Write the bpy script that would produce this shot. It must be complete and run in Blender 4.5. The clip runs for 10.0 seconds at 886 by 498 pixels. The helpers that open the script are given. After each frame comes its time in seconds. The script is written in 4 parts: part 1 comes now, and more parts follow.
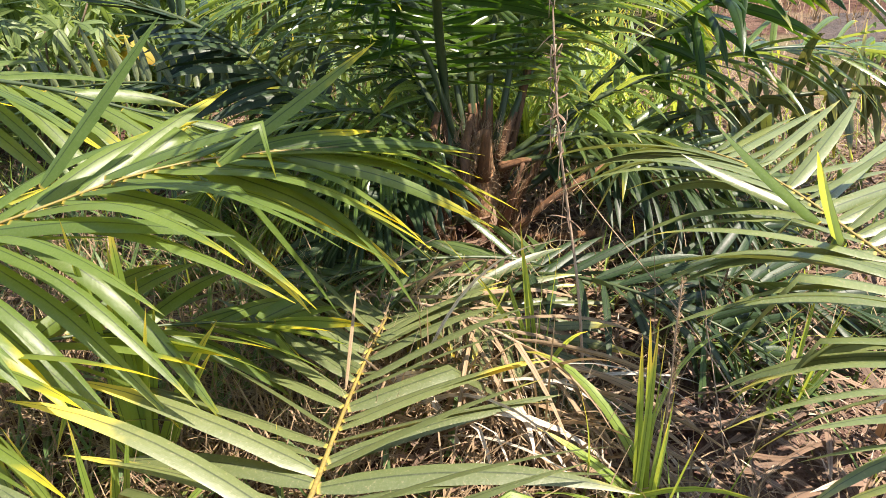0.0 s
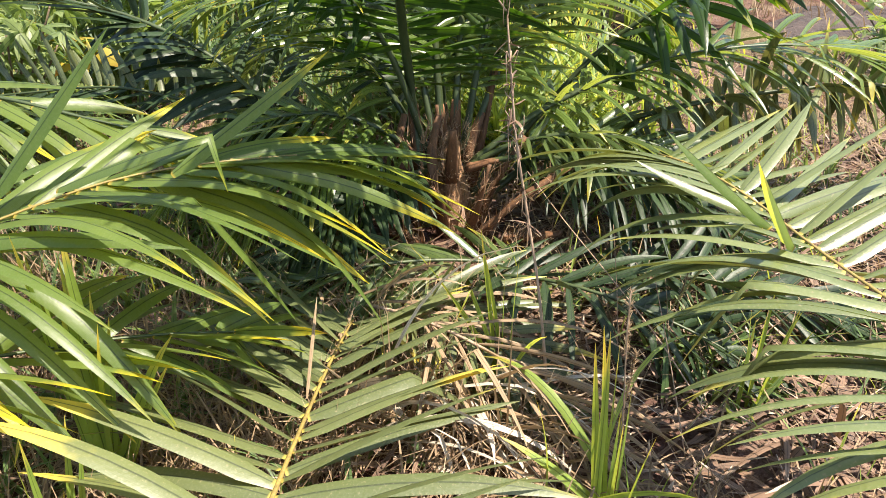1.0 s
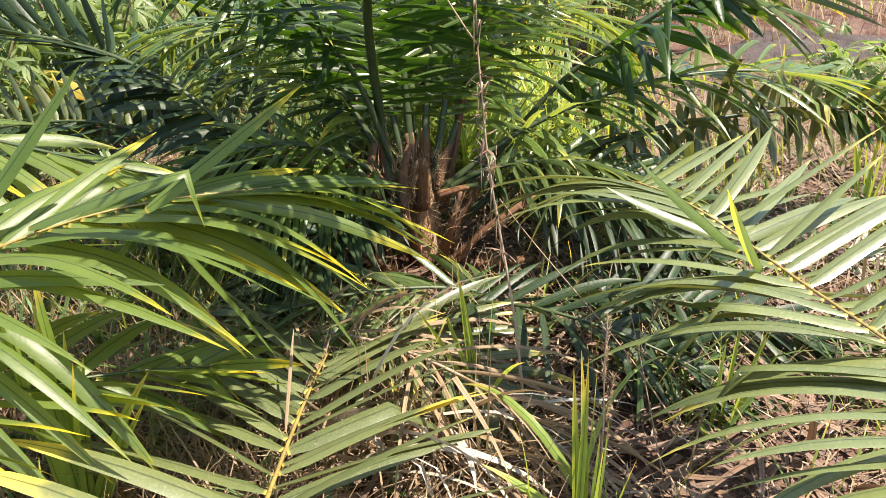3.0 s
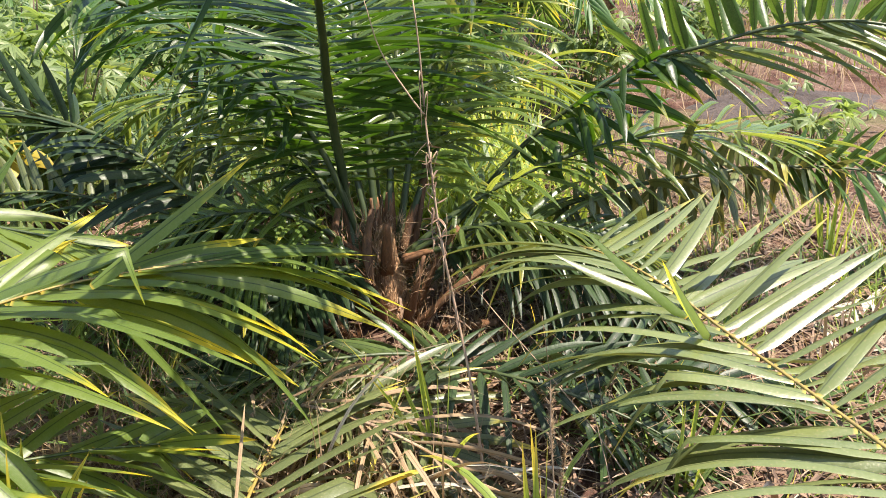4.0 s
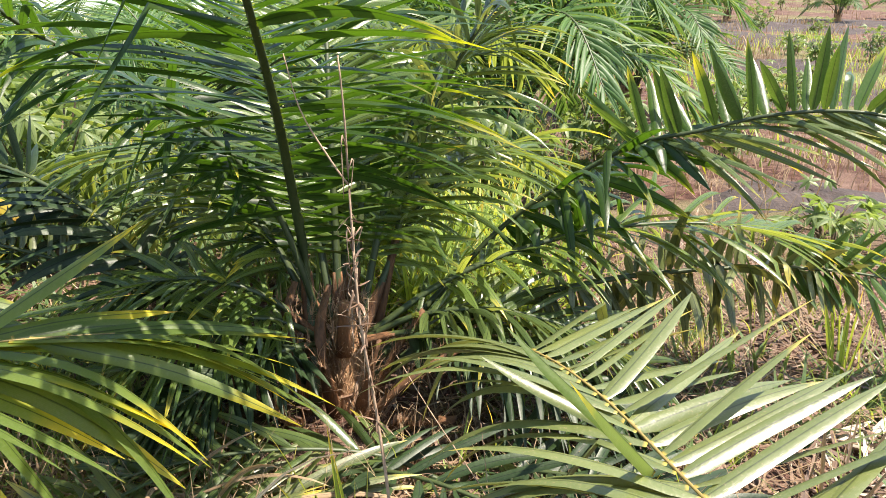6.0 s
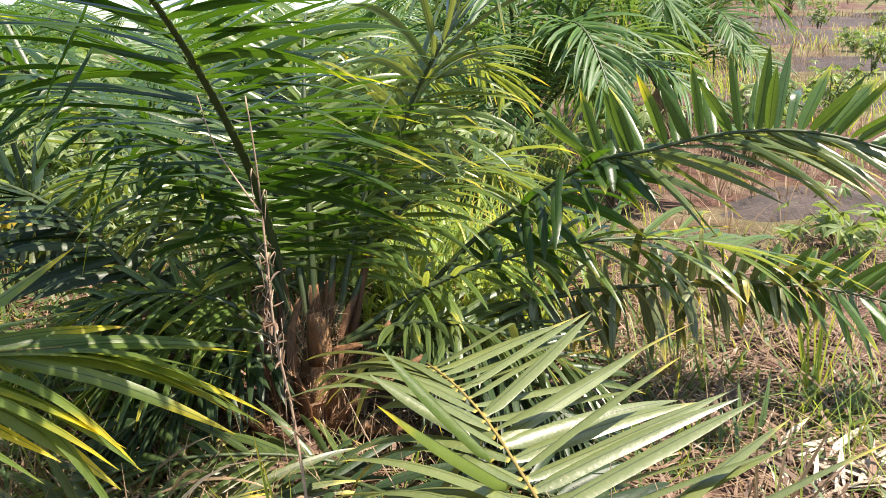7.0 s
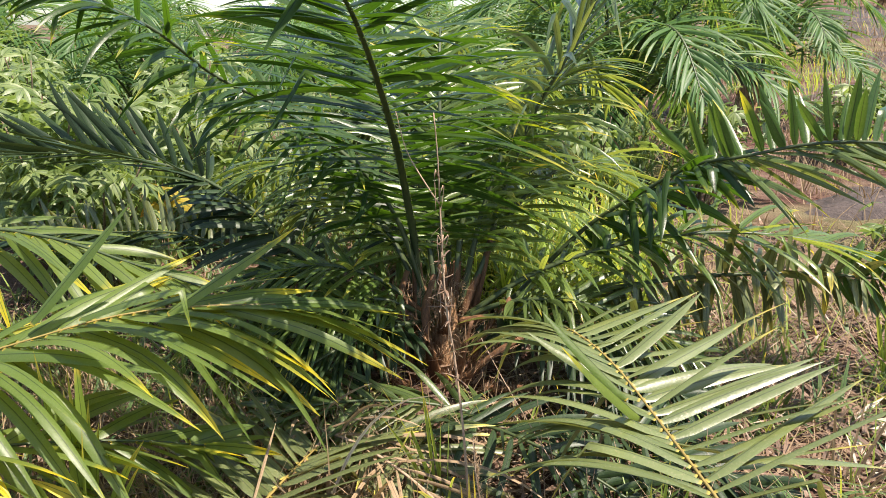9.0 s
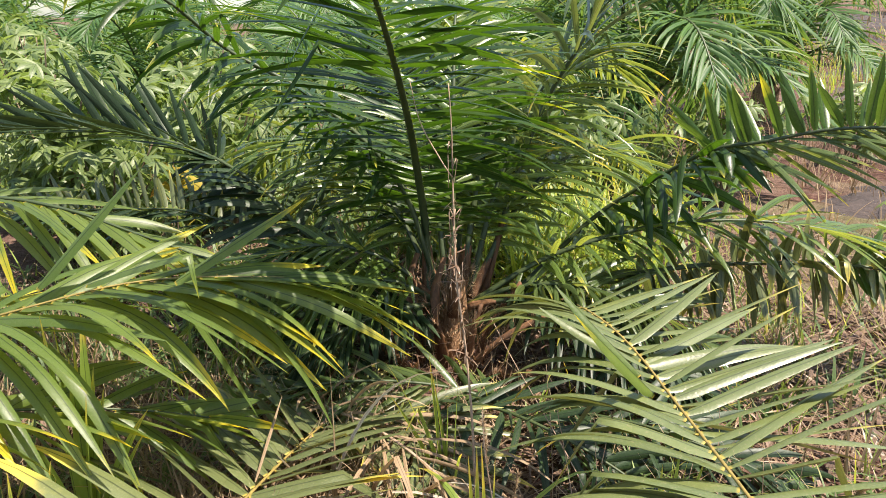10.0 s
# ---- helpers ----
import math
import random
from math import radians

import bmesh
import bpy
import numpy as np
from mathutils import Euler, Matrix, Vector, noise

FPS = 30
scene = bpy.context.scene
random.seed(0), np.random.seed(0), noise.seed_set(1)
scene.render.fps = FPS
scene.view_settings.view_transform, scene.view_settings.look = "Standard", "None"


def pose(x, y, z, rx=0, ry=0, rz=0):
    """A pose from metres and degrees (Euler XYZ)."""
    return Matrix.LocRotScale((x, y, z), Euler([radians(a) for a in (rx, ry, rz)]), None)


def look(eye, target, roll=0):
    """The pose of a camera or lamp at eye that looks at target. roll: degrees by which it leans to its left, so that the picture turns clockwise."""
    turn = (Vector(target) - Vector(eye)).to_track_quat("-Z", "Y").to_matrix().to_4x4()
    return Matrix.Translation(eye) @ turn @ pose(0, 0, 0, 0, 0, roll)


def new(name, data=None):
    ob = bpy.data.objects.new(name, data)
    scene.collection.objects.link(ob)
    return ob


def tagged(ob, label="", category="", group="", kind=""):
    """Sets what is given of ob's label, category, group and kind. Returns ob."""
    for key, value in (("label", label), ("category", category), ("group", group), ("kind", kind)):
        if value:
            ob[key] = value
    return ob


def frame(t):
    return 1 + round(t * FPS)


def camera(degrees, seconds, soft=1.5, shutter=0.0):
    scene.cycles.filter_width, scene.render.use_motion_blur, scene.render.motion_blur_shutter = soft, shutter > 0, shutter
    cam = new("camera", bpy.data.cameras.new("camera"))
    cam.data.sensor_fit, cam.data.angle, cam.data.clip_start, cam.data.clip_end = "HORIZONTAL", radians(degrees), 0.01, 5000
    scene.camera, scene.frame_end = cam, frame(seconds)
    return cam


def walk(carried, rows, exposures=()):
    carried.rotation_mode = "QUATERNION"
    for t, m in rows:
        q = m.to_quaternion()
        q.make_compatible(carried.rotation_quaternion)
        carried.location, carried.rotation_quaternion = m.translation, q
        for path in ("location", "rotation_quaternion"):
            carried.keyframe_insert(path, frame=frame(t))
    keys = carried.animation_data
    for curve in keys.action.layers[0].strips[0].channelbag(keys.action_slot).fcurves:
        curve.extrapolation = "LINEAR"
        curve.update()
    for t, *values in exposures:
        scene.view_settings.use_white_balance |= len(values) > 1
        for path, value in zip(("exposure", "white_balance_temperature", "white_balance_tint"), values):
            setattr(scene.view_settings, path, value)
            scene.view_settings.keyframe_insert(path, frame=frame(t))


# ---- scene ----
cam = camera(60.0, 10.0, soft=0.25)
PATH = [
    (0, (0.0, 0.0, 1.7), (-0.147, 1.748, 0.738), -0.6),
    (0.5, (0.031, 0.018, 1.726), (-0.105, 1.759, 0.751), -0.5),
    (1, (0.076, 0.026, 1.738), (-0.033, 1.766, 0.758), -0.8),
    (1.5, (0.067, 0.024, 1.761), (0.029, 1.771, 0.789), -1.6),
    (2, (0.035, 0.001, 1.755), (0.012, 1.76, 0.804), -1.1),
    (2.5, (0.055, -0.001, 1.752), (0.025, 1.764, 0.812), -1.1),
    (2.7, (0.049, 0.001, 1.753), (0.021, 1.769, 0.819), -1.0),
    (3.8, (0.115, 0.056, 1.785), (0.099, 1.868, 0.938), -0.2),
    (4, (0.155, 0.043, 1.791), (0.167, 1.876, 0.993), -1.3),
    (4.5, (0.048, 0.007, 1.829), (-0.024, 1.893, 1.166), -1.3),
    (5, (0.125, -0.025, 1.814), (0.044, 1.873, 1.187), -1.6),
    (5.5, (0.231, 0.054, 1.773), (0.142, 1.955, 1.16), -1.8),
    (6, (0.432, 0.336, 1.717), (0.365, 2.237, 1.099), 1.6),
    (6.2, (0.529, 0.397, 1.762), (0.453, 2.297, 1.143), 1.5),
    (7.3, (0.935, 0.205, 1.859), (0.683, 2.09, 1.24), -0.1),
    (7.5, (0.968, 0.179, 1.907), (0.72, 2.059, 1.27), -0.3),
    (8, (0.891, 0.026, 1.946), (0.613, 1.902, 1.312), -0.4),
    (8.5, (0.745, -0.189, 1.978), (0.412, 1.675, 1.333), -0.1),
    (9, (0.667, -0.299, 1.987), (0.275, 1.551, 1.336), 0.3),
    (9.5, (0.669, -0.304, 1.953), (0.244, 1.542, 1.313), 1.0),
    (10, (0.658, -0.291, 1.892), (0.243, 1.554, 1.239), 1.3),
]
walk(cam, [(t, look(eye, target, roll)) for t, eye, target, roll in PATH], exposures=[(0, 1.65), (2.7, 1.62), (4, 1.60), (5, 1.46), (6, 1.58), (7.5, 1.43), (10, 1.37)])

# ---- world and sun ----
SUN_DIR = Vector((0.38, -0.06, 0.92)).normalized()
world = bpy.data.worlds.new("sky")
scene.world = world
world.use_nodes = True
wn = world.node_tree.nodes
sky = wn.new("ShaderNodeTexSky")
sky.sky_type = "NISHITA"
sky.sun_disc = False
sky.sun_elevation = math.asin(SUN_DIR.z)
sky.sun_rotation = math.atan2(SUN_DIR.x, SUN_DIR.y)
sky.dust_density = 1.2
# the plot lies on a slope, so the level horizon sits a little lower than the ground plane's
toward = wn.new("ShaderNodeMapping")
toward.inputs["Rotation"].default_value = (radians(3.6), 0, 0)
world.node_tree.links.new(wn.new("ShaderNodeTexCoord").outputs["Generated"], toward.inputs["Vector"])
world.node_tree.links.new(toward.outputs[0], sky.inputs["Vector"])
world.node_tree.links.new(sky.outputs[0], wn["Background"].inputs[0])
wn["Background"].inputs[1].default_value = 0.112
sun = new("sun", bpy.data.lights.new("sun", "SUN"))
sun.data.energy = 4.9
sun.data.angle = radians(0.6)
sun.data.color = (1.0, 0.88, 0.76)
sun.matrix_world = look(SUN_DIR * 30, (0, 0, 0))


# ---- materials ----
def nodes_of(name):
    m = bpy.data.materials.new(name)
    m.use_nodes = True
    nt = m.node_tree
    return m, nt, nt.nodes["Principled BSDF"], nt.nodes["Material Output"]


def node(nt, kind, **values):
    n = nt.nodes.new(kind)
    for key, value in values.items():
        n.inputs[key].default_value = value
    return n


def ramp(nt, fac, stops, mode="LINEAR"):
    r = nt.nodes.new("ShaderNodeValToRGB")
    r.color_ramp.interpolation = mode
    el = r.color_ramp.elements
    while len(el) < len(stops):
        el.new(0.5)
    for e, (p, c) in zip(el, stops):
        e.position = p
        e.color = (*c, 1)
    if fac is not None:
        nt.links.new(fac, r.inputs[0])
    return r.outputs[0]


def mix(nt, fac, a, b, mode="MIX"):
    n = nt.nodes.new("ShaderNodeMix")
    n.data_type = "RGBA"
    n.blend_type = mode
    for socket, v in ((n.inputs[0], fac), (n.inputs[6], a), (n.inputs[7], b)):
        if isinstance(v, (int, float)):
            socket.default_value = v
        elif isinstance(v, tuple):
            socket.default_value = (*v, 1)
        else:
            nt.links.new(v, socket)
    return n.outputs[2]


def math_node(nt, op, a, b=0.0, c=0.0, clamp=False):
    n = nt.nodes.new("ShaderNodeMath")
    n.operation = op
    n.use_clamp = clamp
    for socket, v in zip(n.inputs, (a, b, c)):
        if isinstance(v, (int, float)):
            socket.default_value = v
        else:
            nt.links.new(v, socket)
    return n.outputs[0]


def leaf_material(name, dark, light, tip, tip_from, rough=0.38, coat=0.0, glow=0.35, through_tint=(2.9, 2.25, 1.3), island=False, dry=(0.30, 0.22, 0.11), dry_amount=0.0, foot=0.08, shine=0.5, dusty=0.2):
    """A leaflet: u runs across it and v from its foot to its tip."""
    m, nt, bsdf, out = nodes_of(name)
    uv = nt.nodes.new("ShaderNodeUVMap")
    uv.uv_map = "UVMap"
    sep = nt.nodes.new("ShaderNodeSeparateXYZ")
    nt.links.new(uv.outputs[0], sep.inputs[0])
    u, v = sep.outputs[0], sep.outputs[1]
    if island:
        rnd = nt.nodes.new("ShaderNodeNewGeometry").outputs["Random Per Island"]
    else:
        rnd = nt.nodes.new("ShaderNodeObjectInfo").outputs["Random"]
    geo = nt.nodes.new("ShaderNodeNewGeometry")
    big = node(nt, "ShaderNodeTexNoise", Scale=9.0, Detail=3.0)
    fine = node(nt, "ShaderNodeTexNoise", Scale=150.0, Detail=2.0)
    nt.links.new(geo.outputs["Position"], big.inputs["Vector"])
    nt.links.new(geo.outputs["Position"], fine.inputs["Vector"])
    tone = math_node(nt, "ADD", math_node(nt, "MULTIPLY", rnd, 0.65), math_node(nt, "MULTIPLY", big.outputs[0], 0.5), clamp=True)
    base = mix(nt, tone, dark, light)
    # yellowing from the tip and along the rims
    off = math_node(nt, "ABSOLUTE", math_node(nt, "SUBTRACT", u, 0.5))
    age = math_node(nt, "ADD", v, math_node(nt, "MULTIPLY", off, 0.12))
    age = math_node(nt, "ADD", age, math_node(nt, "MULTIPLY", math_node(nt, "SUBTRACT", rnd, 0.5), 0.5))
    age = math_node(nt, "ADD", age, math_node(nt, "MULTIPLY", math_node(nt, "SUBTRACT", big.outputs[0], 0.5), 0.5))
    yellow = math_node(nt, "MULTIPLY", math_node(nt, "SUBTRACT", age, tip_from), 5.0, clamp=True)
    base = mix(nt, yellow, base, tip)
    burnt = math_node(nt, "MULTIPLY", math_node(nt, "SUBTRACT", age, tip_from + 0.36), 5.0, clamp=True)
    base = mix(nt, burnt, base, dry)
    if dry_amount:
        spots = math_node(nt, "MULTIPLY", math_node(nt, "SUBTRACT", fine.outputs[0], 0.62), 9.0, clamp=True)
        base = mix(nt, math_node(nt, "MULTIPLY", spots, dry_amount), base, dry)
    # dark line along the midrib and fine veins along the blade
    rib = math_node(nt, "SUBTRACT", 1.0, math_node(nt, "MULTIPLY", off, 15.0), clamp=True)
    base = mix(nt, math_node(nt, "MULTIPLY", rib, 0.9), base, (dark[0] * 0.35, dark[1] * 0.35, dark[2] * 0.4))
    joint = math_node(nt, "MULTIPLY", math_node(nt, "SUBTRACT", 0.016, v), 90.0, clamp=True)
    base = mix(nt, math_node(nt, "MULTIPLY", joint, foot), base, (0.46, 0.35, 0.06))
    vein = math_node(nt, "SINE", math_node(nt, "MULTIPLY", u, 95.0))
    base = mix(nt, math_node(nt, "MULTIPLY", math_node(nt, "ADD", vein, 1.0), 0.035), base, (0.02, 0.04, 0.01))
    dust = math_node(nt, "MULTIPLY", math_node(nt, "SUBTRACT", fine.outputs[0], 0.45), 1.2, clamp=True)
    base = mix(nt, math_node(nt, "MULTIPLY", dust, dusty), base, (0.36, 0.37, 0.26))
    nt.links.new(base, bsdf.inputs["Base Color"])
    r = math_node(nt, "ADD", rough - 0.1, math_node(nt, "MULTIPLY", fine.outputs[0], 0.22))
    nt.links.new(r, bsdf.inputs["Roughness"])
    bsdf.inputs["Specular IOR Level"].default_value = shine
    bsdf.inputs["Coat Weight"].default_value = coat
    bsdf.inputs["Coat Roughness"].default_value = 0.30
    wave = node(nt, "ShaderNodeTexNoise", Scale=34.0, Detail=2.0)
    nt.links.new(geo.outputs["Position"], wave.inputs["Vector"])
    height = math_node(nt, "ADD", math_node(nt, "MULTIPLY", vein, 0.025), math_node(nt, "MULTIPLY", wave.outputs[0], 1.4))
    height = math_node(nt, "ADD", height, math_node(nt, "MULTIPLY", fine.outputs[0], 0.6))
    bump = node(nt, "ShaderNodeBump", Strength=0.38, Distance=0.003)
    nt.links.new(height, bump.inputs["Height"])
    nt.links.new(bump.outputs[0], bsdf.inputs["Normal"])
    lit = nt.nodes.new("ShaderNodeBsdfTranslucent")
    nt.links.new(mix(nt, 1.0, base, through_tint, "MULTIPLY"), lit.inputs["Color"])
    both = nt.nodes.new("ShaderNodeMixShader")
    both.inputs[0].default_value = glow
    nt.links.new(bsdf.outputs[0], both.inputs[1])
    nt.links.new(lit.outputs[0], both.inputs[2])
    nt.links.new(both.outputs[0], out.inputs["Surface"])
    return m


def rough_material(name, dark, light, scale, rough=0.85, bump=0.6, stretch=(1, 1, 1), accent=None, accent_at=0.6, distance=0.01):
    """Stems, fibre and soil: two scales of mottling and a matching relief."""
    m, nt, bsdf, out = nodes_of(name)
    geo = nt.nodes.new("ShaderNodeTexCoord")
    mp = nt.nodes.new("ShaderNodeMapping")
    mp.inputs["Scale"].default_value = stretch
    nt.links.new(geo.outputs["Object"], mp.inputs["Vector"])
    a = node(nt, "ShaderNodeTexNoise", Scale=scale, Detail=5.0, Roughness=0.65)
    b = node(nt, "ShaderNodeTexNoise", Scale=scale * 7.3, Detail=4.0, Roughness=0.7)
    nt.links.new(mp.outputs[0], a.inputs["Vector"])
    nt.links.new(mp.outputs[0], b.inputs["Vector"])
    t = math_node(nt, "ADD", math_node(nt, "MULTIPLY", a.outputs[0], 0.6), math_node(nt, "MULTIPLY", b.outputs[0], 0.5))
    c = ramp(nt, t, [(0.36, dark), (0.72, light)])
    if accent:
        k = math_node(nt, "MULTIPLY", math_node(nt, "SUBTRACT", a.outputs[0], accent_at), 8.0, clamp=True)
        c = mix(nt, k, c, accent)
    nt.links.new(c, bsdf.inputs["Base Color"])
    bsdf.inputs["Roughness"].default_value = rough
    bmp = node(nt, "ShaderNodeBump", Strength=bump, Distance=distance)
    nt.links.new(t, bmp.inputs["Height"])
    nt.links.new(bmp.outputs[0], bsdf.inputs["Normal"])
    return m


LEAF = leaf_material("palm_leaf_green", (0.040, 0.072, 0.022), (0.105, 0.152, 0.042), (0.36, 0.32, 0.04), 0.98, rough=0.30, glow=0.40, coat=0.4, shine=0.5, dusty=0.1)
LEAF_TIPPED = leaf_material("palm_leaf_green_yellow_tipped", (0.028, 0.070, 0.012), (0.066, 0.132, 0.019), (0.34, 0.37, 0.03), 0.93, rough=0.34, glow=0.38, coat=0.2)
# darkened copy of the leaf green: shade is put into its colour
LEAF_SHADED = leaf_material("palm_leaf_shaded", (0.011, 0.024, 0.009), (0.026, 0.050, 0.015), (0.10, 0.12, 0.03), 1.15, rough=0.46, glow=0.14, coat=0.05, shine=0.32, dusty=0.1)
LEAF_YELLOW = leaf_material("palm_leaf_yellowing", (0.074, 0.128, 0.024), (0.158, 0.222, 0.046), (0.47, 0.42, 0.025), 0.86, rough=0.42, glow=0.54, coat=0.15, foot=0.8, dry=(0.34, 0.20, 0.05))
LEAF_PALE = leaf_material("palm_leaf_pale_waxy", (0.086, 0.112, 0.032), (0.155, 0.184, 0.062), (0.48, 0.40, 0.07), 0.93, rough=0.36, coat=0.5, glow=0.2, through_tint=(1.8, 1.6, 0.7), dry_amount=0.35, foot=0.8)
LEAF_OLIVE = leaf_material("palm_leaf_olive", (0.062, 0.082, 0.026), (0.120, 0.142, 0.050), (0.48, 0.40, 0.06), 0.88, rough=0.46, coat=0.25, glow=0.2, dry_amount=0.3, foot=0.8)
LEAF_DEEP = leaf_material("palm_leaf_rich_green", (0.017, 0.042, 0.009), (0.043, 0.082, 0.014), (0.30, 0.28, 0.03), 1.0, rough=0.34, glow=0.35, coat=0.1, shine=0.35, dusty=0.05, through_tint=(2.35, 2.6, 0.6))
# lighter copy of the leaf green, with sunlight put into its colour
LEAF_SUNLIT = leaf_material("palm_leaf_sunlit", (0.058, 0.112, 0.024), (0.140, 0.200, 0.044), (0.40, 0.36, 0.04), 0.97, rough=0.28, glow=0.44, coat=0.35, dusty=0.08)
LEAF_FAR = leaf_material("palm_leaf_far", (0.035, 0.095, 0.022), (0.085, 0.170, 0.035), (0.26, 0.26, 0.05), 0.95, rough=0.48, glow=0.36, island=True)
SHRUB_LEAF = leaf_material("shrub_leaf", (0.078, 0.130, 0.038), (0.235, 0.290, 0.100), (0.46, 0.42, 0.09), 1.16, rough=0.42, glow=0.42, through_tint=(1.7, 1.75, 0.9), island=True)
WEED_LEAF = leaf_material("weed_leaf", (0.050, 0.108, 0.030), (0.120, 0.185, 0.056), (0.30, 0.27, 0.06), 0.9, rough=0.5, glow=0.38, island=True)
GRASS = leaf_material("grass_blade_green", (0.120, 0.205, 0.034), (0.250, 0.340, 0.060), (0.46, 0.40, 0.07), 0.85, rough=0.45, glow=0.4, island=True)
STRAW = leaf_material("dry_straw", (0.160, 0.102, 0.055), (0.38, 0.270, 0.155), (0.44, 0.34, 0.21), 0.9, rough=0.7, glow=0.25, through_tint=(1.1, 1.0, 0.8), island=True)
BLEACHED = leaf_material("bleached_dry_leaf", (0.34, 0.29, 0.22), (0.60, 0.54, 0.44), (0.60, 0.52, 0.42), 0.9, rough=0.6, glow=0.2, through_tint=(1.1, 1.0, 0.8))
DEAD_LEAF = leaf_material("dead_leaf_brown", (0.045, 0.022, 0.014), (0.25, 0.155, 0.098), (0.46, 0.37, 0.27), 0.8, rough=0.65, glow=0.15, through_tint=(1.1, 0.9, 0.6), island=True)
FIBRE_STRAND = leaf_material("fibre_strand", (0.110, 0.056, 0.030), (0.44, 0.27, 0.15), (0.44, 0.32, 0.20), 0.9, rough=0.75, glow=0.2, through_tint=(1.2, 0.9, 0.6), island=True)
RACHIS = rough_material("frond_midrib_green", (0.020, 0.034, 0.011), (0.055, 0.076, 0.022), 14, 0.5, 0.4, (1, 1, 0.2), distance=0.003)
RACHIS_YELLOW = rough_material("frond_midrib_yellow", (0.095, 0.070, 0.020), (0.29, 0.215, 0.05), 22, 0.55, 0.4, (1, 1, 0.3), distance=0.003)
FIBRE = rough_material("trunk_fibre", (0.110, 0.056, 0.028), (0.52, 0.30, 0.15), 9, 0.95, 1.0, (1, 1, 0.35), (0.58, 0.40, 0.24), 0.58, 0.03)
STUB = rough_material("leaf_base_orange_brown", (0.028, 0.015, 0.008), (0.210, 0.096, 0.036), 9, 0.75, 1.0, (1, 1, 0.2), (0.045, 0.030, 0.014), 0.6, 0.012)
DRY_STEM = rough_material("dried_stem", (0.16, 0.10, 0.065), (0.42, 0.31, 0.21), 30, 0.85, 0.6, (1, 1, 0.15), distance=0.004)
WOOD_STEM = rough_material("shrub_stem", (0.085, 0.060, 0.035), (0.20, 0.15, 0.09), 25, 0.85, 0.6, distance=0.005)


def ground_material():
    m, nt, bsdf, out = nodes_of("dry_soil_and_litter")
    tc = nt.nodes.new("ShaderNodeTexCoord").outputs["Object"]
    layers = []
    for s, d in ((0.16, 4.0), (1.3, 6.0), (11.0, 6.0), (70.0, 4.0)):
        n = node(nt, "ShaderNodeTexNoise", Scale=s, Detail=d, Roughness=0.62)
        nt.links.new(tc, n.inputs["Vector"])
        layers.append(n.outputs[0])
    soil = ramp(nt, layers[2], [(0.30, (0.026, 0.013, 0.010)), (0.55, (0.088, 0.045, 0.033)), (0.80, (0.20, 0.125, 0.098))])
    straw = ramp(nt, layers[3], [(0.3, (0.058, 0.033, 0.025)), (0.7, (0.25, 0.170, 0.130))])
    c = mix(nt, math_node(nt, "MULTIPLY", math_node(nt, "SUBTRACT", layers[1], 0.42), 5.0, clamp=True), soil, straw)
    green = ramp(nt, layers[3], [(0.3, (0.065, 0.105, 0.028)), (0.7, (0.21, 0.25, 0.085))])
    g = math_node(nt, "MULTIPLY", math_node(nt, "SUBTRACT", layers[0], 0.50), 7.0, clamp=True)
    c = mix(nt, math_node(nt, "MULTIPLY", g, math_node(nt, "MULTIPLY", layers[1], 1.25)), c, green)
    nt.links.new(c, bsdf.inputs["Base Color"])
    bsdf.inputs["Roughness"].default_value = 0.95
    bsdf.inputs["Specular IOR Level"].default_value = 0.15
    h = math_node(nt, "ADD", layers[2], math_node(nt, "MULTIPLY", layers[3], 0.5))
    b = node(nt, "ShaderNodeBump", Strength=0.9, Distance=0.04)
    nt.links.new(h, b.inputs["Height"])
    nt.links.new(b.outputs[0], bsdf.inputs["Normal"])
    return m


GROUND = ground_material()
BURNT = rough_material("burnt_soil", (0.018, 0.014, 0.013), (0.078, 0.058, 0.050), 2.2, 0.95, 1.0, accent=(0.16, 0.115, 0.09), accent_at=0.64, distance=0.06)


# ---- geometry helpers ----
def mesh_of(name, verts, faces, material, uvs=None, smooth=True):
    me = bpy.data.meshes.new(name)
    me.from_pydata(verts if isinstance(verts, list) else verts.tolist(), [], faces if isinstance(faces, list) else faces.tolist())
    if uvs is not None:
        layer = me.uv_layers.new(name="UVMap")
        index = np.empty(len(me.loops), dtype=np.int32)
        me.loops.foreach_get("vertex_index", index)
        layer.data.foreach_set("uv", np.asarray(uvs, dtype=np.float32)[index].ravel())
    if smooth:
        me.polygons.foreach_set("use_smooth", [True] * len(me.polygons))
    me.materials.append(material)
    return me


def part(name, me, parent, label="", kind=""):
    ob = new(name, me)
    ob.parent = parent
    return tagged(ob, label=label, kind=kind)


def thing(name, at, label, category, group="", kind=""):
    ob = new(name)
    ob.location = at
    ob.empty_display_size = 0.1
    bpy.context.view_layer.update()
    return tagged(ob, label, category, group, kind)


def spline(points, n):
    """n places along a smooth curve through the points (Catmull-Rom)."""
    p = np.asarray(points, float)
    p = np.vstack([2 * p[0] - p[1], p, 2 * p[-1] - p[-2]])
    seg = np.linalg.norm(np.diff(p[1:-1], axis=0), axis=1)
    at = np.concatenate([[0], np.cumsum(seg)]) / seg.sum()
    out = []
    for s in np.linspace(0, 1, n):
        i = min(int(np.searchsorted(at, s, side="right")) - 1, len(seg) - 1)
        t = (s - at[i]) / (at[i + 1] - at[i])
        a, b, c, d = p[i], p[i + 1], p[i + 2], p[i + 3]
        out.append(0.5 * (2 * b + (c - a) * t + (2 * a - 5 * b + 4 * c - d) * t * t + (3 * b - a - 3 * c + d) * t ** 3))
    return np.array(out)


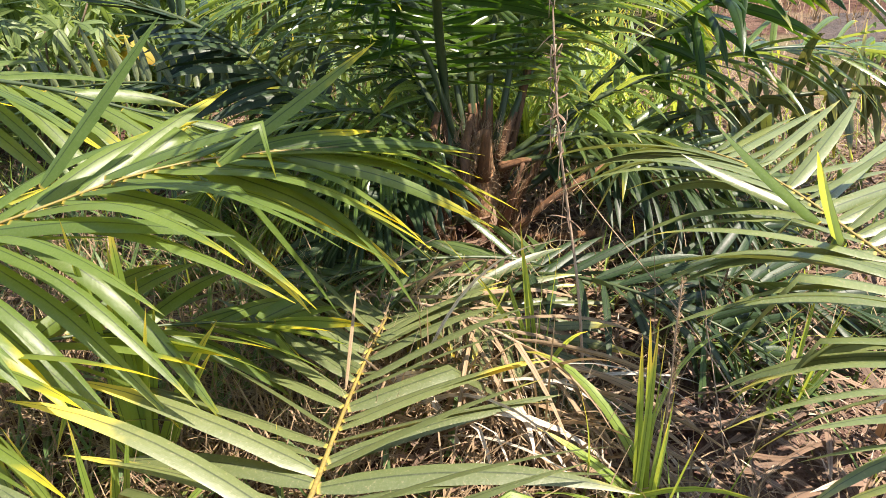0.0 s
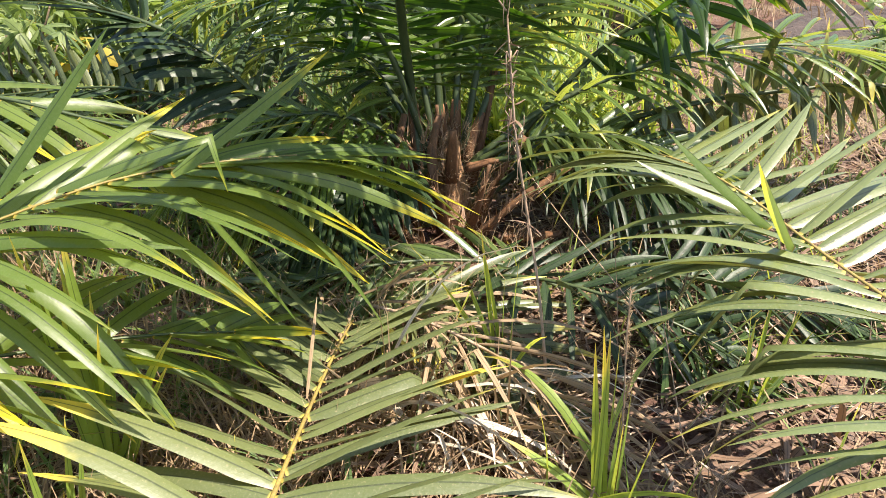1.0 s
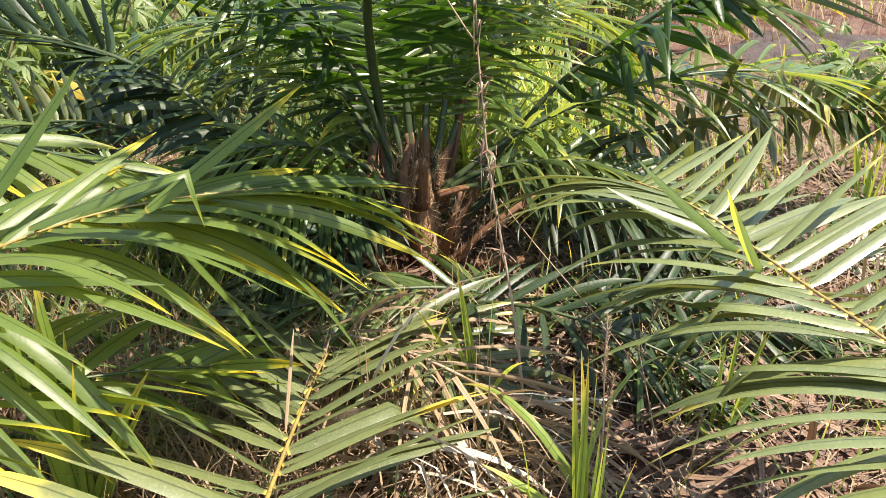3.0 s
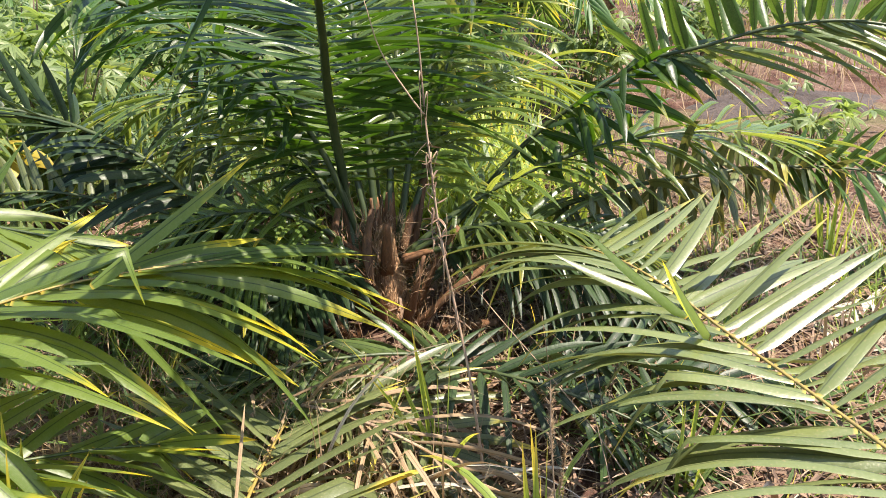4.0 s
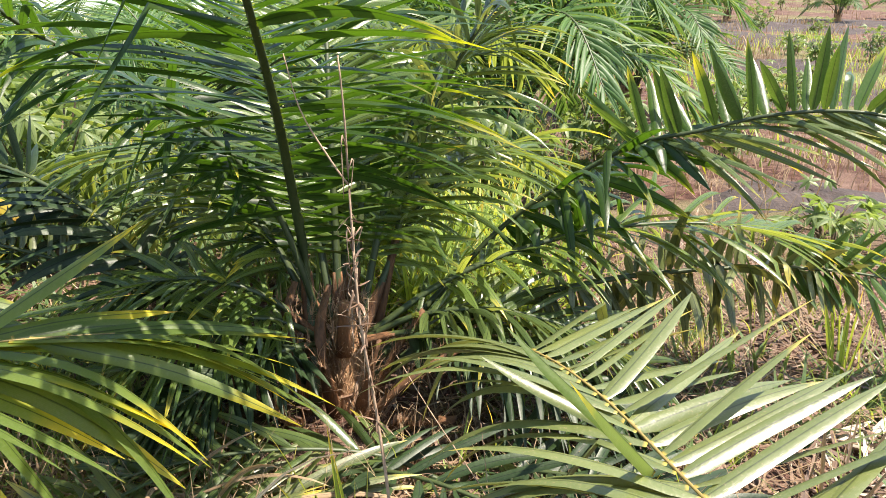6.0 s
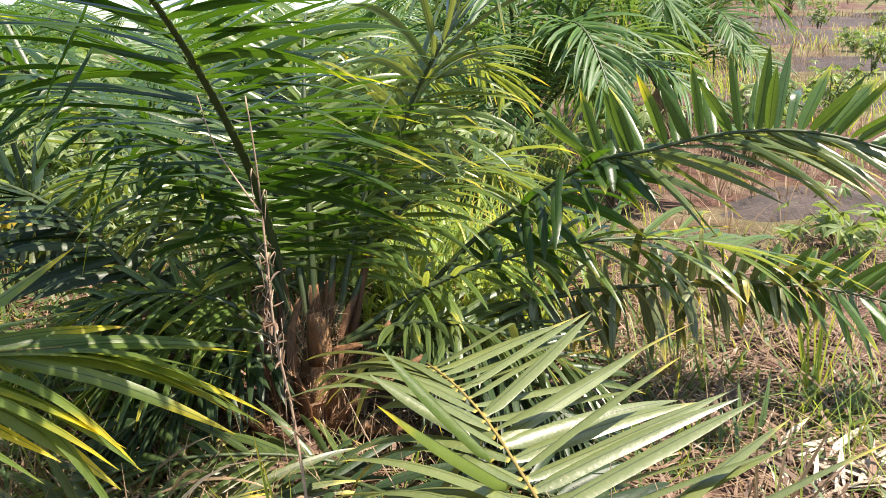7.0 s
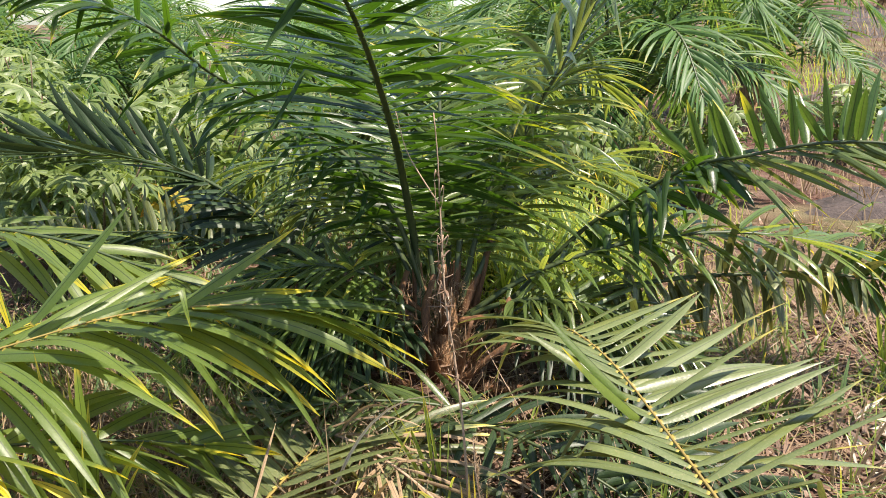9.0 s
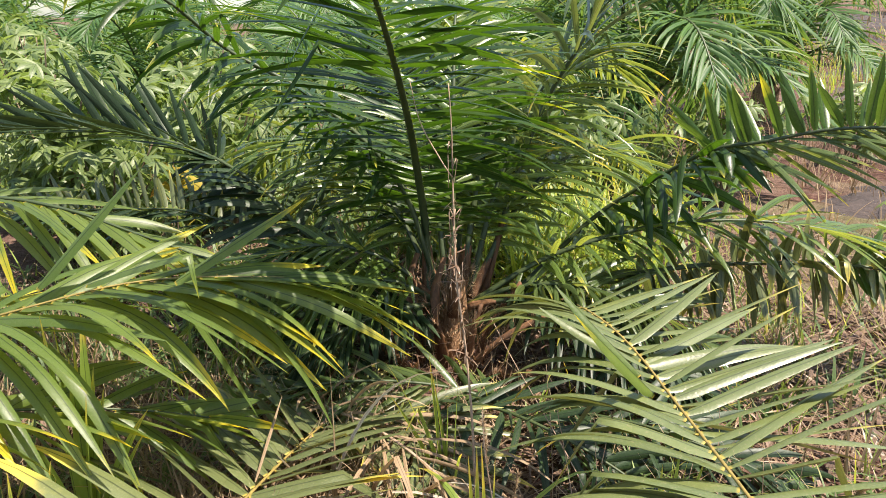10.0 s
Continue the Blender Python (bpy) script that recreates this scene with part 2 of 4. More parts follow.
def unit(v):
    return v / (np.linalg.norm(v, axis=-1, keepdims=True) + 1e-9)


def tube(points, radii, sides=8, squash=1.0):
    """Verts and faces of a tapered tube along places; squash flattens it top to bottom."""
    p = np.asarray(points, float)
    n = len(p)
    t = unit(np.gradient(p, axis=0))
    up = np.array([0, 0, 1.0]) - t * t[:, 2:3]
    up = np.where(np.linalg.norm(up, axis=1, keepdims=True) < 0.1, np.array([0, 1.0, 0]), up)
    up = unit(up)
    side = unit(np.cross(t, up))
    ang = np.linspace(0, 2 * np.pi, sides, endpoint=False)
    r = np.asarray(radii, float).reshape(-1, 1, 1)
    v = p[:, None] + r * (np.cos(ang)[None, :, None] * side[:, None] + squash * np.sin(ang)[None, :, None] * up[:, None])
    faces = []
    for i in range(n - 1):
        for k in range(sides):
            a, b = i * sides + k, i * sides + (k + 1) % sides
            faces.append([a, b, b + sides, a + sides])
    faces.append(list(range(sides - 1, -1, -1)))
    faces.append(list(range((n - 1) * sides, n * sides)))
    return v.reshape(-1, 3), faces


def joined(pieces):
    verts, faces, uvs, k = [], [], [], 0
    for v, f, *u in pieces:
        verts.append(np.asarray(v))
        faces += [[i + k for i in q] for q in f]
        if u:
            uvs.append(np.asarray(u[0]))
        k += len(v)
    return np.vstack(verts), faces, (np.vstack(uvs) if uvs else None)


def blade(start, way, normal, length, width, droop, segments, rng, fold=0.35, twist=0.0, kink=None, curl=0.0, knee=0.0):
    """One leaflet: a folded, tapering strip that bends under its weight; kink: (where, how much) it is broken and hangs."""
    d = unit(np.asarray(way, float))
    n = np.asarray(normal, float)
    p = np.asarray(start, float)
    w = unit(np.cross(d, n))
    if twist:
        n0 = np.cross(w, d)
        w = w * math.cos(twist) + n0 * math.sin(twist)
    step = length / segments
    verts, uvs = [], []
    for i in range(segments + 1):
        s = i / segments
        w = unit(w - d * (w @ d))
        nn = np.cross(w, d)
        half = width / 2 * (0.50 + 0.50 * min(1, s / 0.10)) * max(0.03, 1 - max(0, (s - 0.40) / 0.60) ** 2.1)
        f = fold * (1 - 0.55 * s)
        edge = half * math.cos(f)
        dip = half * math.sin(f)
        verts += [p - w * edge - nn * dip, p, p + w * edge - nn * dip]
        uvs += [(0, s), (0.5, s), (1, s)]
        d = d + np.array([0, 0, -1.0]) * droop * step * ((1 - knee) * (0.35 + 1.3 * s) + knee * 2.6 * math.exp(-((s - 0.45) / 0.17) ** 2)) + w * curl * step
        if kink and s <= kink[0] < s + 1 / segments:
            d = unit(d) + np.array([0, 0, -1.0]) * kink[1]
        d = unit(d)
        p = p + d * step
    faces = []
    for i in range(segments):
        a = i * 3
        faces += [[a, a + 1, a + 4, a + 3], [a + 1, a + 2, a + 5, a + 4]]
    return np.array(verts), faces, np.array(uvs)


def frond(parent, points, *, per_side=34, length=0.55, width=0.036, start=0.18, angle=(62, 22), lift=(8, 26), droop=1.0, up=(0, 0, 1), up_tip=None,
          radius=(0.022, 0.004), material=None, rib=None, seed=0, segments=8, sides=(1.0, 1.0), louvre=0.35, apart=True, broken=0.04, fold=0.5,
          profile=(0.55, 1.0, 0.45), label="", name="frond", jitter=5.0, gap=0.03,
          stop=0.995, side_lift=(0, 0), side_angle=(0, 0), angle_right=None, side_droop=(1.0, 1.0), rib_of=None, sheath=0.0, knee=0.0):
    """A pinnate frond: a midrib along the points and rows of leaflets on both of its sides."""
    rng = np.random.default_rng(seed)
    line = spline(points, 40)
    tang = unit(np.gradient(line, axis=0))
    rr = np.interp(np.linspace(0, 1, 40), [0, 0.08, 1], [radius[0] * 1.35, radius[0], radius[1]])
    v, f = tube(line, rr, 7, 0.75)
    origin = np.array(parent.matrix_world.translation)
    rib_ob = rib_of or part(name, mesh_of(name, v - origin, f, rib or RACHIS), parent, label)
    if sheath and not rib_of:
        low = spline(line[: max(3, int(40 * sheath))], 9)
        sv, sf = tube(low, np.interp(np.linspace(0, 1, 9), [0, 0.35, 1], [0.042, 0.034, radius[0] * 1.1]), 9, 0.55)
        part("leaf_base", mesh_of("leaf_base", sv - origin, sf, STUB), rib_ob, "thick orange-brown leaf base")
    u0, u1 = np.array(up, float), np.array(up_tip if up_tip is not None else up, float)
    pieces = []
    for side, scale in ((-1, sides[0]), (1, sides[1])):
        if scale <= 0:
            continue
        for k in range(per_side):
            if rng.random() < gap:
                continue
            q = (k + 0.5 + rng.uniform(-0.25, 0.25)) / per_side
            s = start + (stop - start) * q
            x = s * 39
            i = min(int(x), 38)
            p = line[i] + (line[i + 1] - line[i]) * (x - i)
            t = unit(tang[i] + (tang[i + 1] - tang[i]) * (x - i))
            uu = u0 + (u1 - u0) * s
            nrm = unit(uu - t * (uu @ t))
            right = np.cross(t, nrm)
            fan = angle_right if angle_right and side > 0 else angle
            ang = radians(np.interp(q, [0, 0.55, 1], fan if len(fan) == 3 else [fan[0], (fan[0] * 0.55 + fan[1] * 0.45), fan[1]]) + side_angle[0 if side < 0 else 1] * (1 - 0.5 * q) + rng.normal(0, jitter))
            el = radians(lift[k % len(lift)] + side_lift[0 if side < 0 else 1] + rng.normal(0, jitter))
            across = side * right * math.cos(el) + nrm * math.sin(el)
            way = t * math.cos(ang) + across * math.sin(ang)
            face = nrm * math.cos(el) - side * right * math.sin(el)
            face = unit(face + t * louvre * rng.uniform(0.3, 1.4))
            ln = length * scale * np.interp(q, [0, 0.42, 1], profile) * rng.uniform(0.86, 1.1)
            bend = None
            if rng.random() < broken:
                bend = (rng.uniform(0.3, 0.75), rng.uniform(0.8, 2.2))
            piece = blade(p + across * rr[i] * 0.7, way, face, ln, width * rng.uniform(0.8, 1.15) * (0.75 + 0.25 * scale), droop * side_droop[0 if side < 0 else 1] * rng.uniform(0.6, 1.4), segments, rng,
                          fold=fold, twist=rng.normal(0, 0.28), kink=bend, curl=rng.normal(0, 0.18), knee=knee)
            pieces.append(piece)
    if apart:
        for v, f, uv in pieces:
            part("leaflet", mesh_of("leaflet", v - origin, f, material or LEAF, uv), rib_ob)
    else:
        v, f, uv = joined(pieces)
        part("foliage", mesh_of("foliage", v - origin, f, material or LEAF_FAR, uv), rib_ob, kind="stuff")
    for child in rib_ob.children:
        child.matrix_parent_inverse = Matrix.Identity(4)
    return rib_ob


def arched(base, azimuth, rise, reach, sag, bow=0.0, k=6):
    """Places of a frond that leaves a crown at base, rises, and arches over towards azimuth (degrees, from +y to the right)."""
    a = radians(azimuth)
    h = np.array([math.sin(a), math.cos(a), 0])
    c = np.array([h[1], -h[0], 0])
    out = []
    for s in np.linspace(0, 1, k):
        out.append(np.array(base) + h * reach * (s ** 1.15) + c * bow * s * s + np.array([0, 0, rise * (1 - (1 - s) ** 2.0) - sag * s ** 2.6]))
    return out


# ---- ground ----
def ground_height(x, y):
    """Gentle swells, flat under the palms; behind them the ground falls away on the shrubs' side and the open field climbs."""
    near = 1 / (1 + np.exp(-(np.hypot(x, y - 3) - 9) / 3))
    far = np.maximum(0, y - 5.5)
    side = np.clip((2.0 - x) / (3.0 + 0.3 * far), 0, 1)
    fall = side * side * (3 - 2 * side) * (0.056 * far + 0.6 * (1 - np.exp(-far / 6)))
    rise = np.clip((x - 3.0) / 6.0, 0, 1) * 0.034 * np.maximum(0, y - 14)
    return rise - fall + near * (0.10 * np.sin(x * 0.21 + 1.0) * np.cos(y * 0.17) + 0.05 * np.sin(x * 0.63 + y * 0.4)) + 0.018 * np.sin(2.3 * x + 0.7) * np.sin(1.9 * y)


def make_ground():
    grid = np.concatenate([-np.geomspace(1500, 7, 34), np.linspace(-6.5, 6.5, 66), np.geomspace(7, 1500, 34)])
    xs, ys = grid, grid + 3.0
    x, y = np.meshgrid(xs, ys, indexing="ij")
    z = ground_height(x, y) + np.where(np.hypot(x, y - 3) < 7, np.random.default_rng(3).normal(0, 0.012, x.shape), 0)
    n = len(xs)
    v = np.stack([x, y, z], -1).reshape(-1, 3)
    i, j = np.meshgrid(np.arange(n - 1), np.arange(n - 1), indexing="ij")
    a = (i * n + j).ravel()
    f = np.stack([a, a + n, a + n + 1, a + 1], 1)
    ob = new("ground", mesh_of("ground", v, f, GROUND))
    tagged(ob, "dry brown plantation soil with straw and leaf litter", "ground", kind="structure")


make_ground()


def soil_patch(cx, cy, rx, ry, turn, seed, label):
    rng = np.random.default_rng(seed)
    rings, spokes = 10, 64
    ph = rng.uniform(0, 6.28, 6)
    v = [(cx, cy)]
    for r in range(1, rings + 1):
        for k in range(spokes):
            a = 2 * math.pi * k / spokes
            wob = 1 + 0.16 * math.sin(3 * a + ph[0]) + 0.10 * math.sin(7 * a + ph[1]) + 0.06 * math.sin(13 * a + ph[2])
            x, y = rx * wob * r / rings * math.cos(a), ry * wob * r / rings * math.sin(a)
            v.append((cx + x * math.cos(turn) - y * math.sin(turn), cy + x * math.sin(turn) + y * math.cos(turn)))
    v = np.array(v)
    edge = np.concatenate([[0], np.repeat(np.arange(1, rings + 1), spokes)]) / rings
    z = ground_height(v[:, 0], v[:, 1]) + 0.10 * (1 - edge ** 3) - 0.03 * edge + rng.normal(0, 0.02, len(v)) * (1 - edge)
    f = [[0, 1 + k, 1 + (k + 1) % spokes] for k in range(spokes)]
    for r in range(rings - 1):
        for k in range(spokes):
            a, b = 1 + r * spokes + k, 1 + r * spokes + (k + 1) % spokes
            f.append([a, a + spokes, b + spokes, b])
    ob = new("burnt_soil_patch", mesh_of("burnt_soil_patch", np.column_stack([v, z]), f, BURNT))
    tagged(ob, label, "bare soil", kind="structure")


soil_patch(10.0, 31.5, 6.0, 4.6, 0.0, 1, "dark burnt soil strip across the dry field")
soil_patch(6.9, 16.8, 3.1, 1.7, 0.1, 2, "dark burnt soil patch beside dry grass")
soil_patch(14.5, 40.5, 8.5, 4.0, 0.05, 7, "dark burnt soil strip across the dry field")
soil_patch(9.2, 22.0, 4.2, 1.6, 0.05, 8, "dark burnt soil strip across the dry field")
soil_patch(26, 44, 11, 6, 0.0, 4, "dark burnt soil strip far out in the field")
soil_patch(3.6, 7.6, 1.1, 0.7, 0.3, 6, "dark bare soil among dry grass")


# ---- strips of grass and litter ----
def strips(base, lean, azimuth, length, width, bend, segments=4):
    """Many blades at once: verts, faces and uvs as arrays."""
    n = len(base)
    s = np.linspace(0, 1, segments + 1)
    h = np.stack([np.sin(azimuth), np.cos(azimuth), np.zeros(n)], 1)
    side = np.stack([h[:, 1], -h[:, 0], np.zeros(n)], 1)
    ang = lean[:, None] + bend[:, None] * s[None, :]
    dx, dz = np.sin(ang) / segments * length[:, None], np.cos(ang) / segments * length[:, None]
    cx = np.concatenate([np.zeros((n, 1)), np.cumsum(dx[:, :-1], 1)], 1)
    cz = np.concatenate([np.zeros((n, 1)), np.cumsum(dz[:, :-1], 1)], 1)
    mid = base[:, None] + cx[:, :, None] * h[:, None] + cz[:, :, None] * np.array([0, 0, 1.0])
    mid[:, :, 2] = np.maximum(mid[:, :, 2], base[:, None, 2] - 0.004)
    half = 0.5 * width[:, None] * np.maximum(0.06, (1 - s[None, :] ** 1.8))
    a = mid - side[:, None] * half[:, :, None]
    b = mid + side[:, None] * half[:, :, None]
    v = np.stack([a, b], 2).reshape(-1, 3)
    row = 2 * (segments + 1)
    q = np.array([[2 * i, 2 * i + 1, 2 * i + 3, 2 * i + 2] for i in range(segments)])
    f = (np.arange(n)[:, None, None] * row + q[None]).reshape(-1, 4)
    uv = np.stack([np.tile(np.array([0.05, 0.95]), (n, segments + 1, 1)).reshape(n, segments + 1, 2), np.repeat(s[None, :, None], n, 0).repeat(2, 2)], -1).reshape(-1, 2)
    return v, f, uv


def on_ground(xy):
    return np.column_stack([xy, ground_height(xy[:, 0], xy[:, 1])])


def clumped(rng, n, box, clumps, spread):
    x0, x1, y0, y1 = box
    c = np.column_stack([rng.uniform(x0, x1, clumps), rng.uniform(y0, y1, clumps)])
    return c[rng.integers(0, clumps, n)] + rng.normal(0, spread, (n, 2))


def grass_field(name, xy, height, width, material, label, seed, lean=(0.1, 0.6), bend=(0.2, 1.3), category="grass"):
    rng = np.random.default_rng(seed)
    n = len(xy)
    ln = rng.uniform(*height, n)
    v, f, uv = strips(on_ground(xy), rng.uniform(*lean, n), rng.uniform(0, 2 * np.pi, n), ln, rng.uniform(*width, n), rng.uniform(*bend, n))
    ob = new(name, mesh_of(name, v, f, material, uv))
    return tagged(ob, label, category, kind="stuff")


rg = np.random.default_rng(11)
keep = lambda xy: xy[np.hypot(xy[:, 0] + 0.1, xy[:, 1] - 3.2) > 0.42]
grass_field("dry_grass", keep(np.vstack([clumped(rg, 4300, (-3.0, 4.5, 0.6, 6.5), 120, 0.16), clumped(rg, 3500, (-2.2, 0.2, 1.0, 3.0), 80, 0.12)])), (0.10, 0.42), (0.003, 0.009), STRAW, "dry straw-coloured grass between the palms", 21, lean=(0.1, 1.1))
grass_field("lying_straw", keep(np.vstack([clumped(rg, 3600, (0.0, 3.4, 0.9, 5.0), 120, 0.16), clumped(rg, 1500, (-1.6, 0.4, 0.9, 2.2), 70, 0.16)])), (0.14, 0.55), (0.0025, 0.008), STRAW, "dry straw lying criss-cross over the soil", 20, lean=(0.7, 1.6), bend=(-0.3, 0.8), category="straw")
grass_field("green_grass", keep(np.vstack([clumped(rg, 1300, (-3.0, 4.5, 0.8, 6.5), 120, 0.10), clumped(rg, 120, (0.5, 2.6, 2.0, 4.2), 24, 0.08)])), (0.12, 0.45), (0.004, 0.012), GRASS, "green grass blades growing through the litter", 22)
grass_field("field_grass", clumped(rg, 9000, (1.5, 16, 6.0, 24), 300, 0.25), (0.15, 0.55), (0.006, 0.016), STRAW, "tufts of dry pale grass in the open field", 23, lean=(0.05, 0.7))
grass_field("field_green", clumped(rg, 6000, (2, 24, 8.0, 34), 150, 0.45), (0.2, 0.6), (0.012, 0.03), GRASS, "green weeds scattered over the open field", 24)
grass_field("far_grass", clumped(rg, 4500, (6, 60, 24, 80), 220, 0.8), (0.2, 0.6), (0.02, 0.06), STRAW, "pale dry grass across the far field", 25)
grass_field("undergrowth", clumped(rg, 9000, (-9, 1.0, 4.4, 12), 260, 0.30), (0.25, 0.85), (0.018, 0.05), WEED_LEAF, "dense green undergrowth of grass and weeds", 26, lean=(0.05, 0.9), bend=(0.2, 1.8), category="undergrowth")
grass_field("low_weeds", keep(np.vstack([clumped(rg, 1300, (-2.6, -0.2, 1.0, 3.2), 60, 0.14), clumped(rg, 1100, (-2.8, -0.8, 2.5, 4.3), 50, 0.16), clumped(rg, 1100, (0.5, 2.8, 2.1, 4.4), 70, 0.10)])), (0.10, 0.36), (0.010, 0.030), WEED_LEAF, "low green weeds among dry straw", 27, lean=(0.3, 1.3), bend=(0.0, 1.2), category="weeds")
grass_field("far_undergrowth", clumped(rg, 9000, (-28, 1.0, 11.5, 38), 420, 0.7), (0.5, 1.6), (0.04, 0.10), WEED_LEAF, "green thicket behind the palm row", 28, lean=(0.05, 0.8), bend=(0.2, 1.6), category="undergrowth")
grass_field("bright_weeds", clumped(rg, 700, (-0.15, 1.0, 4.0, 6.0), 60, 0.13), (0.2, 0.85), (0.016, 0.044), GRASS, "sunlit yellow-green weeds behind the palm", 29, lean=(0.05, 0.8), bend=(0.2, 1.6), category="weeds")
lit = np.vstack([np.column_stack([rg.uniform(-3, 4.5, 5200), rg.uniform(0.6, 6.5, 5200)]), np.column_stack([rg.uniform(0.3, 3.2, 2200), rg.uniform(1.2, 4.6, 2200)])])
lit = np.column_stack([lit, ground_height(lit[:, 0], lit[:, 1]) + rg.uniform(0.004, 0.08, len(lit))])
nl = len(lit)
lv, lf, luv = strips(lit, rg.uniform(1.1, 1.75, nl), rg.uniform(0, 6.28, nl), rg.uniform(0.06, 0.28, nl), rg.uniform(0.008, 0.03, nl), rg.uniform(-0.6, 0.6, nl))
tagged(new("leaf_litter", mesh_of("leaf_litter", lv, lf, DEAD_LEAF, luv)), "brown dead leaves and straw lying on the soil", "leaf litter", kind="stuff")


# ---- the main palm ----
PALM = (-0.10, 3.40, 0.0)
palm = thing("oil_palm", PALM, "young oil palm with arching green fronds and a fibrous brown base", "palm tree")


def palm_base(parent, height, radius, seed, stubs):
    """The short trunk of woven fibre, ringed with cut and living leaf bases."""
    rng = np.random.default_rng(seed)
    rows, spokes = 12, 22
    v, f = [], []
    for r in range(rows):
        s = r / (rows - 1)
        for k in range(spokes):
            a = 2 * math.pi * k / spokes
            rad = radius * (1.15 - 0.80 * s ** 1.4) * (1 + 0.12 * math.sin(5 * a + 7 * s) + rng.normal(0, 0.06))
            v.append((rad * math.cos(a), rad * math.sin(a), -0.05 + (height + 0.05) * s + rng.normal(0, 0.012)))
    for r in range(rows - 1):
        for k in range(spokes):
            a, b = r * spokes + k, r * spokes + (k + 1) % spokes
            f.append([a, b, b + spokes, a + spokes])
    v.append((0, 0, height + 0.03))
    top = (rows - 1) * spokes
    f += [[top + k, top + (k + 1) % spokes, len(v) - 1] for k in range(spokes)]
    part("trunk", mesh_of("trunk", np.array(v), f, FIBRE), parent, "short trunk wrapped in matted brown fibre")
    for k in range(stubs):
        a = 2 * math.pi * (k * 0.382 + rng.uniform(-0.03, 0.03))
        z0 = 0.03 + (height - 0.12) * (k / stubs)
        h = np.array([math.cos(a), math.sin(a), 0])
        ln = rng.uniform(0.16, 0.34)
        p0 = h * radius * 0.75 + np.array([0, 0, z0])
        out = rng.uniform(0.15, 0.55)
        pts = [p0, p0 + h * ln * 0.35 * out + np.array([0, 0, ln * 0.4]), p0 + h * ln * 0.75 * out + np.array([0, 0, ln * 0.95])]
        vv, ff = tube(spline(pts, 7), np.linspace(0.046, 0.020, 7) * rng.uniform(0.8, 1.15), 8, 0.5)
        part("leaf_base", mesh_of("leaf_base", vv, ff, STUB), parent)
    # loose fibre standing off the base
    n = 900
    aa, zz = rng.uniform(0, 6.28, n), rng.uniform(0.02, height + 0.05, n)
    base = np.column_stack([np.cos(aa) * radius * 0.95, np.sin(aa) * radius * 0.95, zz])
    sv, sf, suv = strips(base, rng.uniform(0.1, 1.9, n), np.pi / 2 - aa + rng.normal(0, 0.9, n), rng.uniform(0.02, 0.09, n), rng.uniform(0.002, 0.005, n), rng.uniform(-1.5, 1.5, n), 3)
    part("fibre", mesh_of("fibre", sv, sf, STRAW, suv), parent, "frayed pale fibre", "stuff")


palm_base(palm, 0.44, 0.095, 5, 3)
PETIOLES = [
    ([(-0.12, 3.26, -0.02), (-0.15, 3.21, 0.25), (-0.17, 3.23, 0.42), (-0.14, 3.30, 0.58)], 0.056, 0.020),
    ([(-0.24, 3.28, -0.02), (-0.31, 3.25, 0.25), (-0.33, 3.30, 0.42), (-0.30, 3.37, 0.56)], 0.056, 0.022),
    ([(-0.28, 3.20, -0.03), (-0.42, 3.10, 0.14), (-0.57, 3.02, 0.31)], 0.062, 0.030),
    ([(-0.20, 3.12, -0.03), (-0.27, 2.98, 0.13), (-0.34, 2.86, 0.27)], 0.060, 0.030),
    ([(0.00, 3.16, -0.03), (0.09, 3.05, 0.15), (0.24, 3.02, 0.32), (0.44, 3.05, 0.45)], 0.056, 0.028),
    ([(-0.02, 3.22, -0.02), (0.04, 3.13, 0.22), (0.09, 3.11, 0.42)], 0.046, 0.024),
    ([(0.04, 3.34, -0.02), (0.12, 3.31, 0.25), (0.25, 3.33, 0.47)], 0.050, 0.026),
    ([(0.06, 3.20, -0.03), (0.22, 3.08, 0.08), (0.40, 2.98, 0.16)], 0.060, 0.036),
]
for k, (pts, r0, r1) in enumerate(PETIOLES):
    rng = np.random.default_rng(700 + k)
    line = spline(pts, 14)
    vv, ff = tube(line, np.linspace(r0 * 0.8, r1 * 0.75, 14) * rng.uniform(0.92, 1.08, 14), 9, 0.45)
    stub = part("leaf_base", mesh_of("leaf_base", vv - np.array(PALM), ff, STUB), palm, "thick orange-brown leaf base")
    # frayed fibre along both of its rims
    n = 150
    at = rng.integers(0, 12, n)
    tg = unit(np.gradient(line, axis=0))[at]
    sd = unit(np.cross(tg, np.array([0, 0, 1.0]))) * rng.choice([-1, 1], n)[:, None]
    foot = line[at] + sd * (r0 * 0.85) + rng.normal(0, 0.008, (n, 3)) - np.array(PALM)
    az = np.arctan2(tg[:, 0], tg[:, 1]) + rng.normal(0, 0.9, n)
    sv, sf, suv = strips(foot, rng.uniform(0.0, 1.1, n), az, rng.uniform(0.03, 0.11, n), rng.uniform(0.002, 0.006, n), rng.uniform(-0.8, 1.2, n), 3)
    part("fibre", mesh_of("fibre", sv, sf, FIBRE_STRAND, suv), stub, "frayed reddish fibre", "stuff")

# upright frond that leans over towards the path
frond(palm, [(-0.20, 3.26, 0.04), (-0.27, 3.44, 0.60), (-0.29, 3.28, 1.06), (-0.25, 2.95, 1.37), (-0.20, 2.52, 1.69), (-0.15, 2.14, 1.90), (-0.11, 1.86, 1.99)],
      per_side=74, length=0.86, width=0.039, start=0.24, angle=(80, 34), lift=(-10, 4, 18), droop=0.7, up=(0, 0.35, 1), radius=(0.028, 0.006), seed=31, louvre=0.5, material=LEAF_DEEP, sheath=0.25)
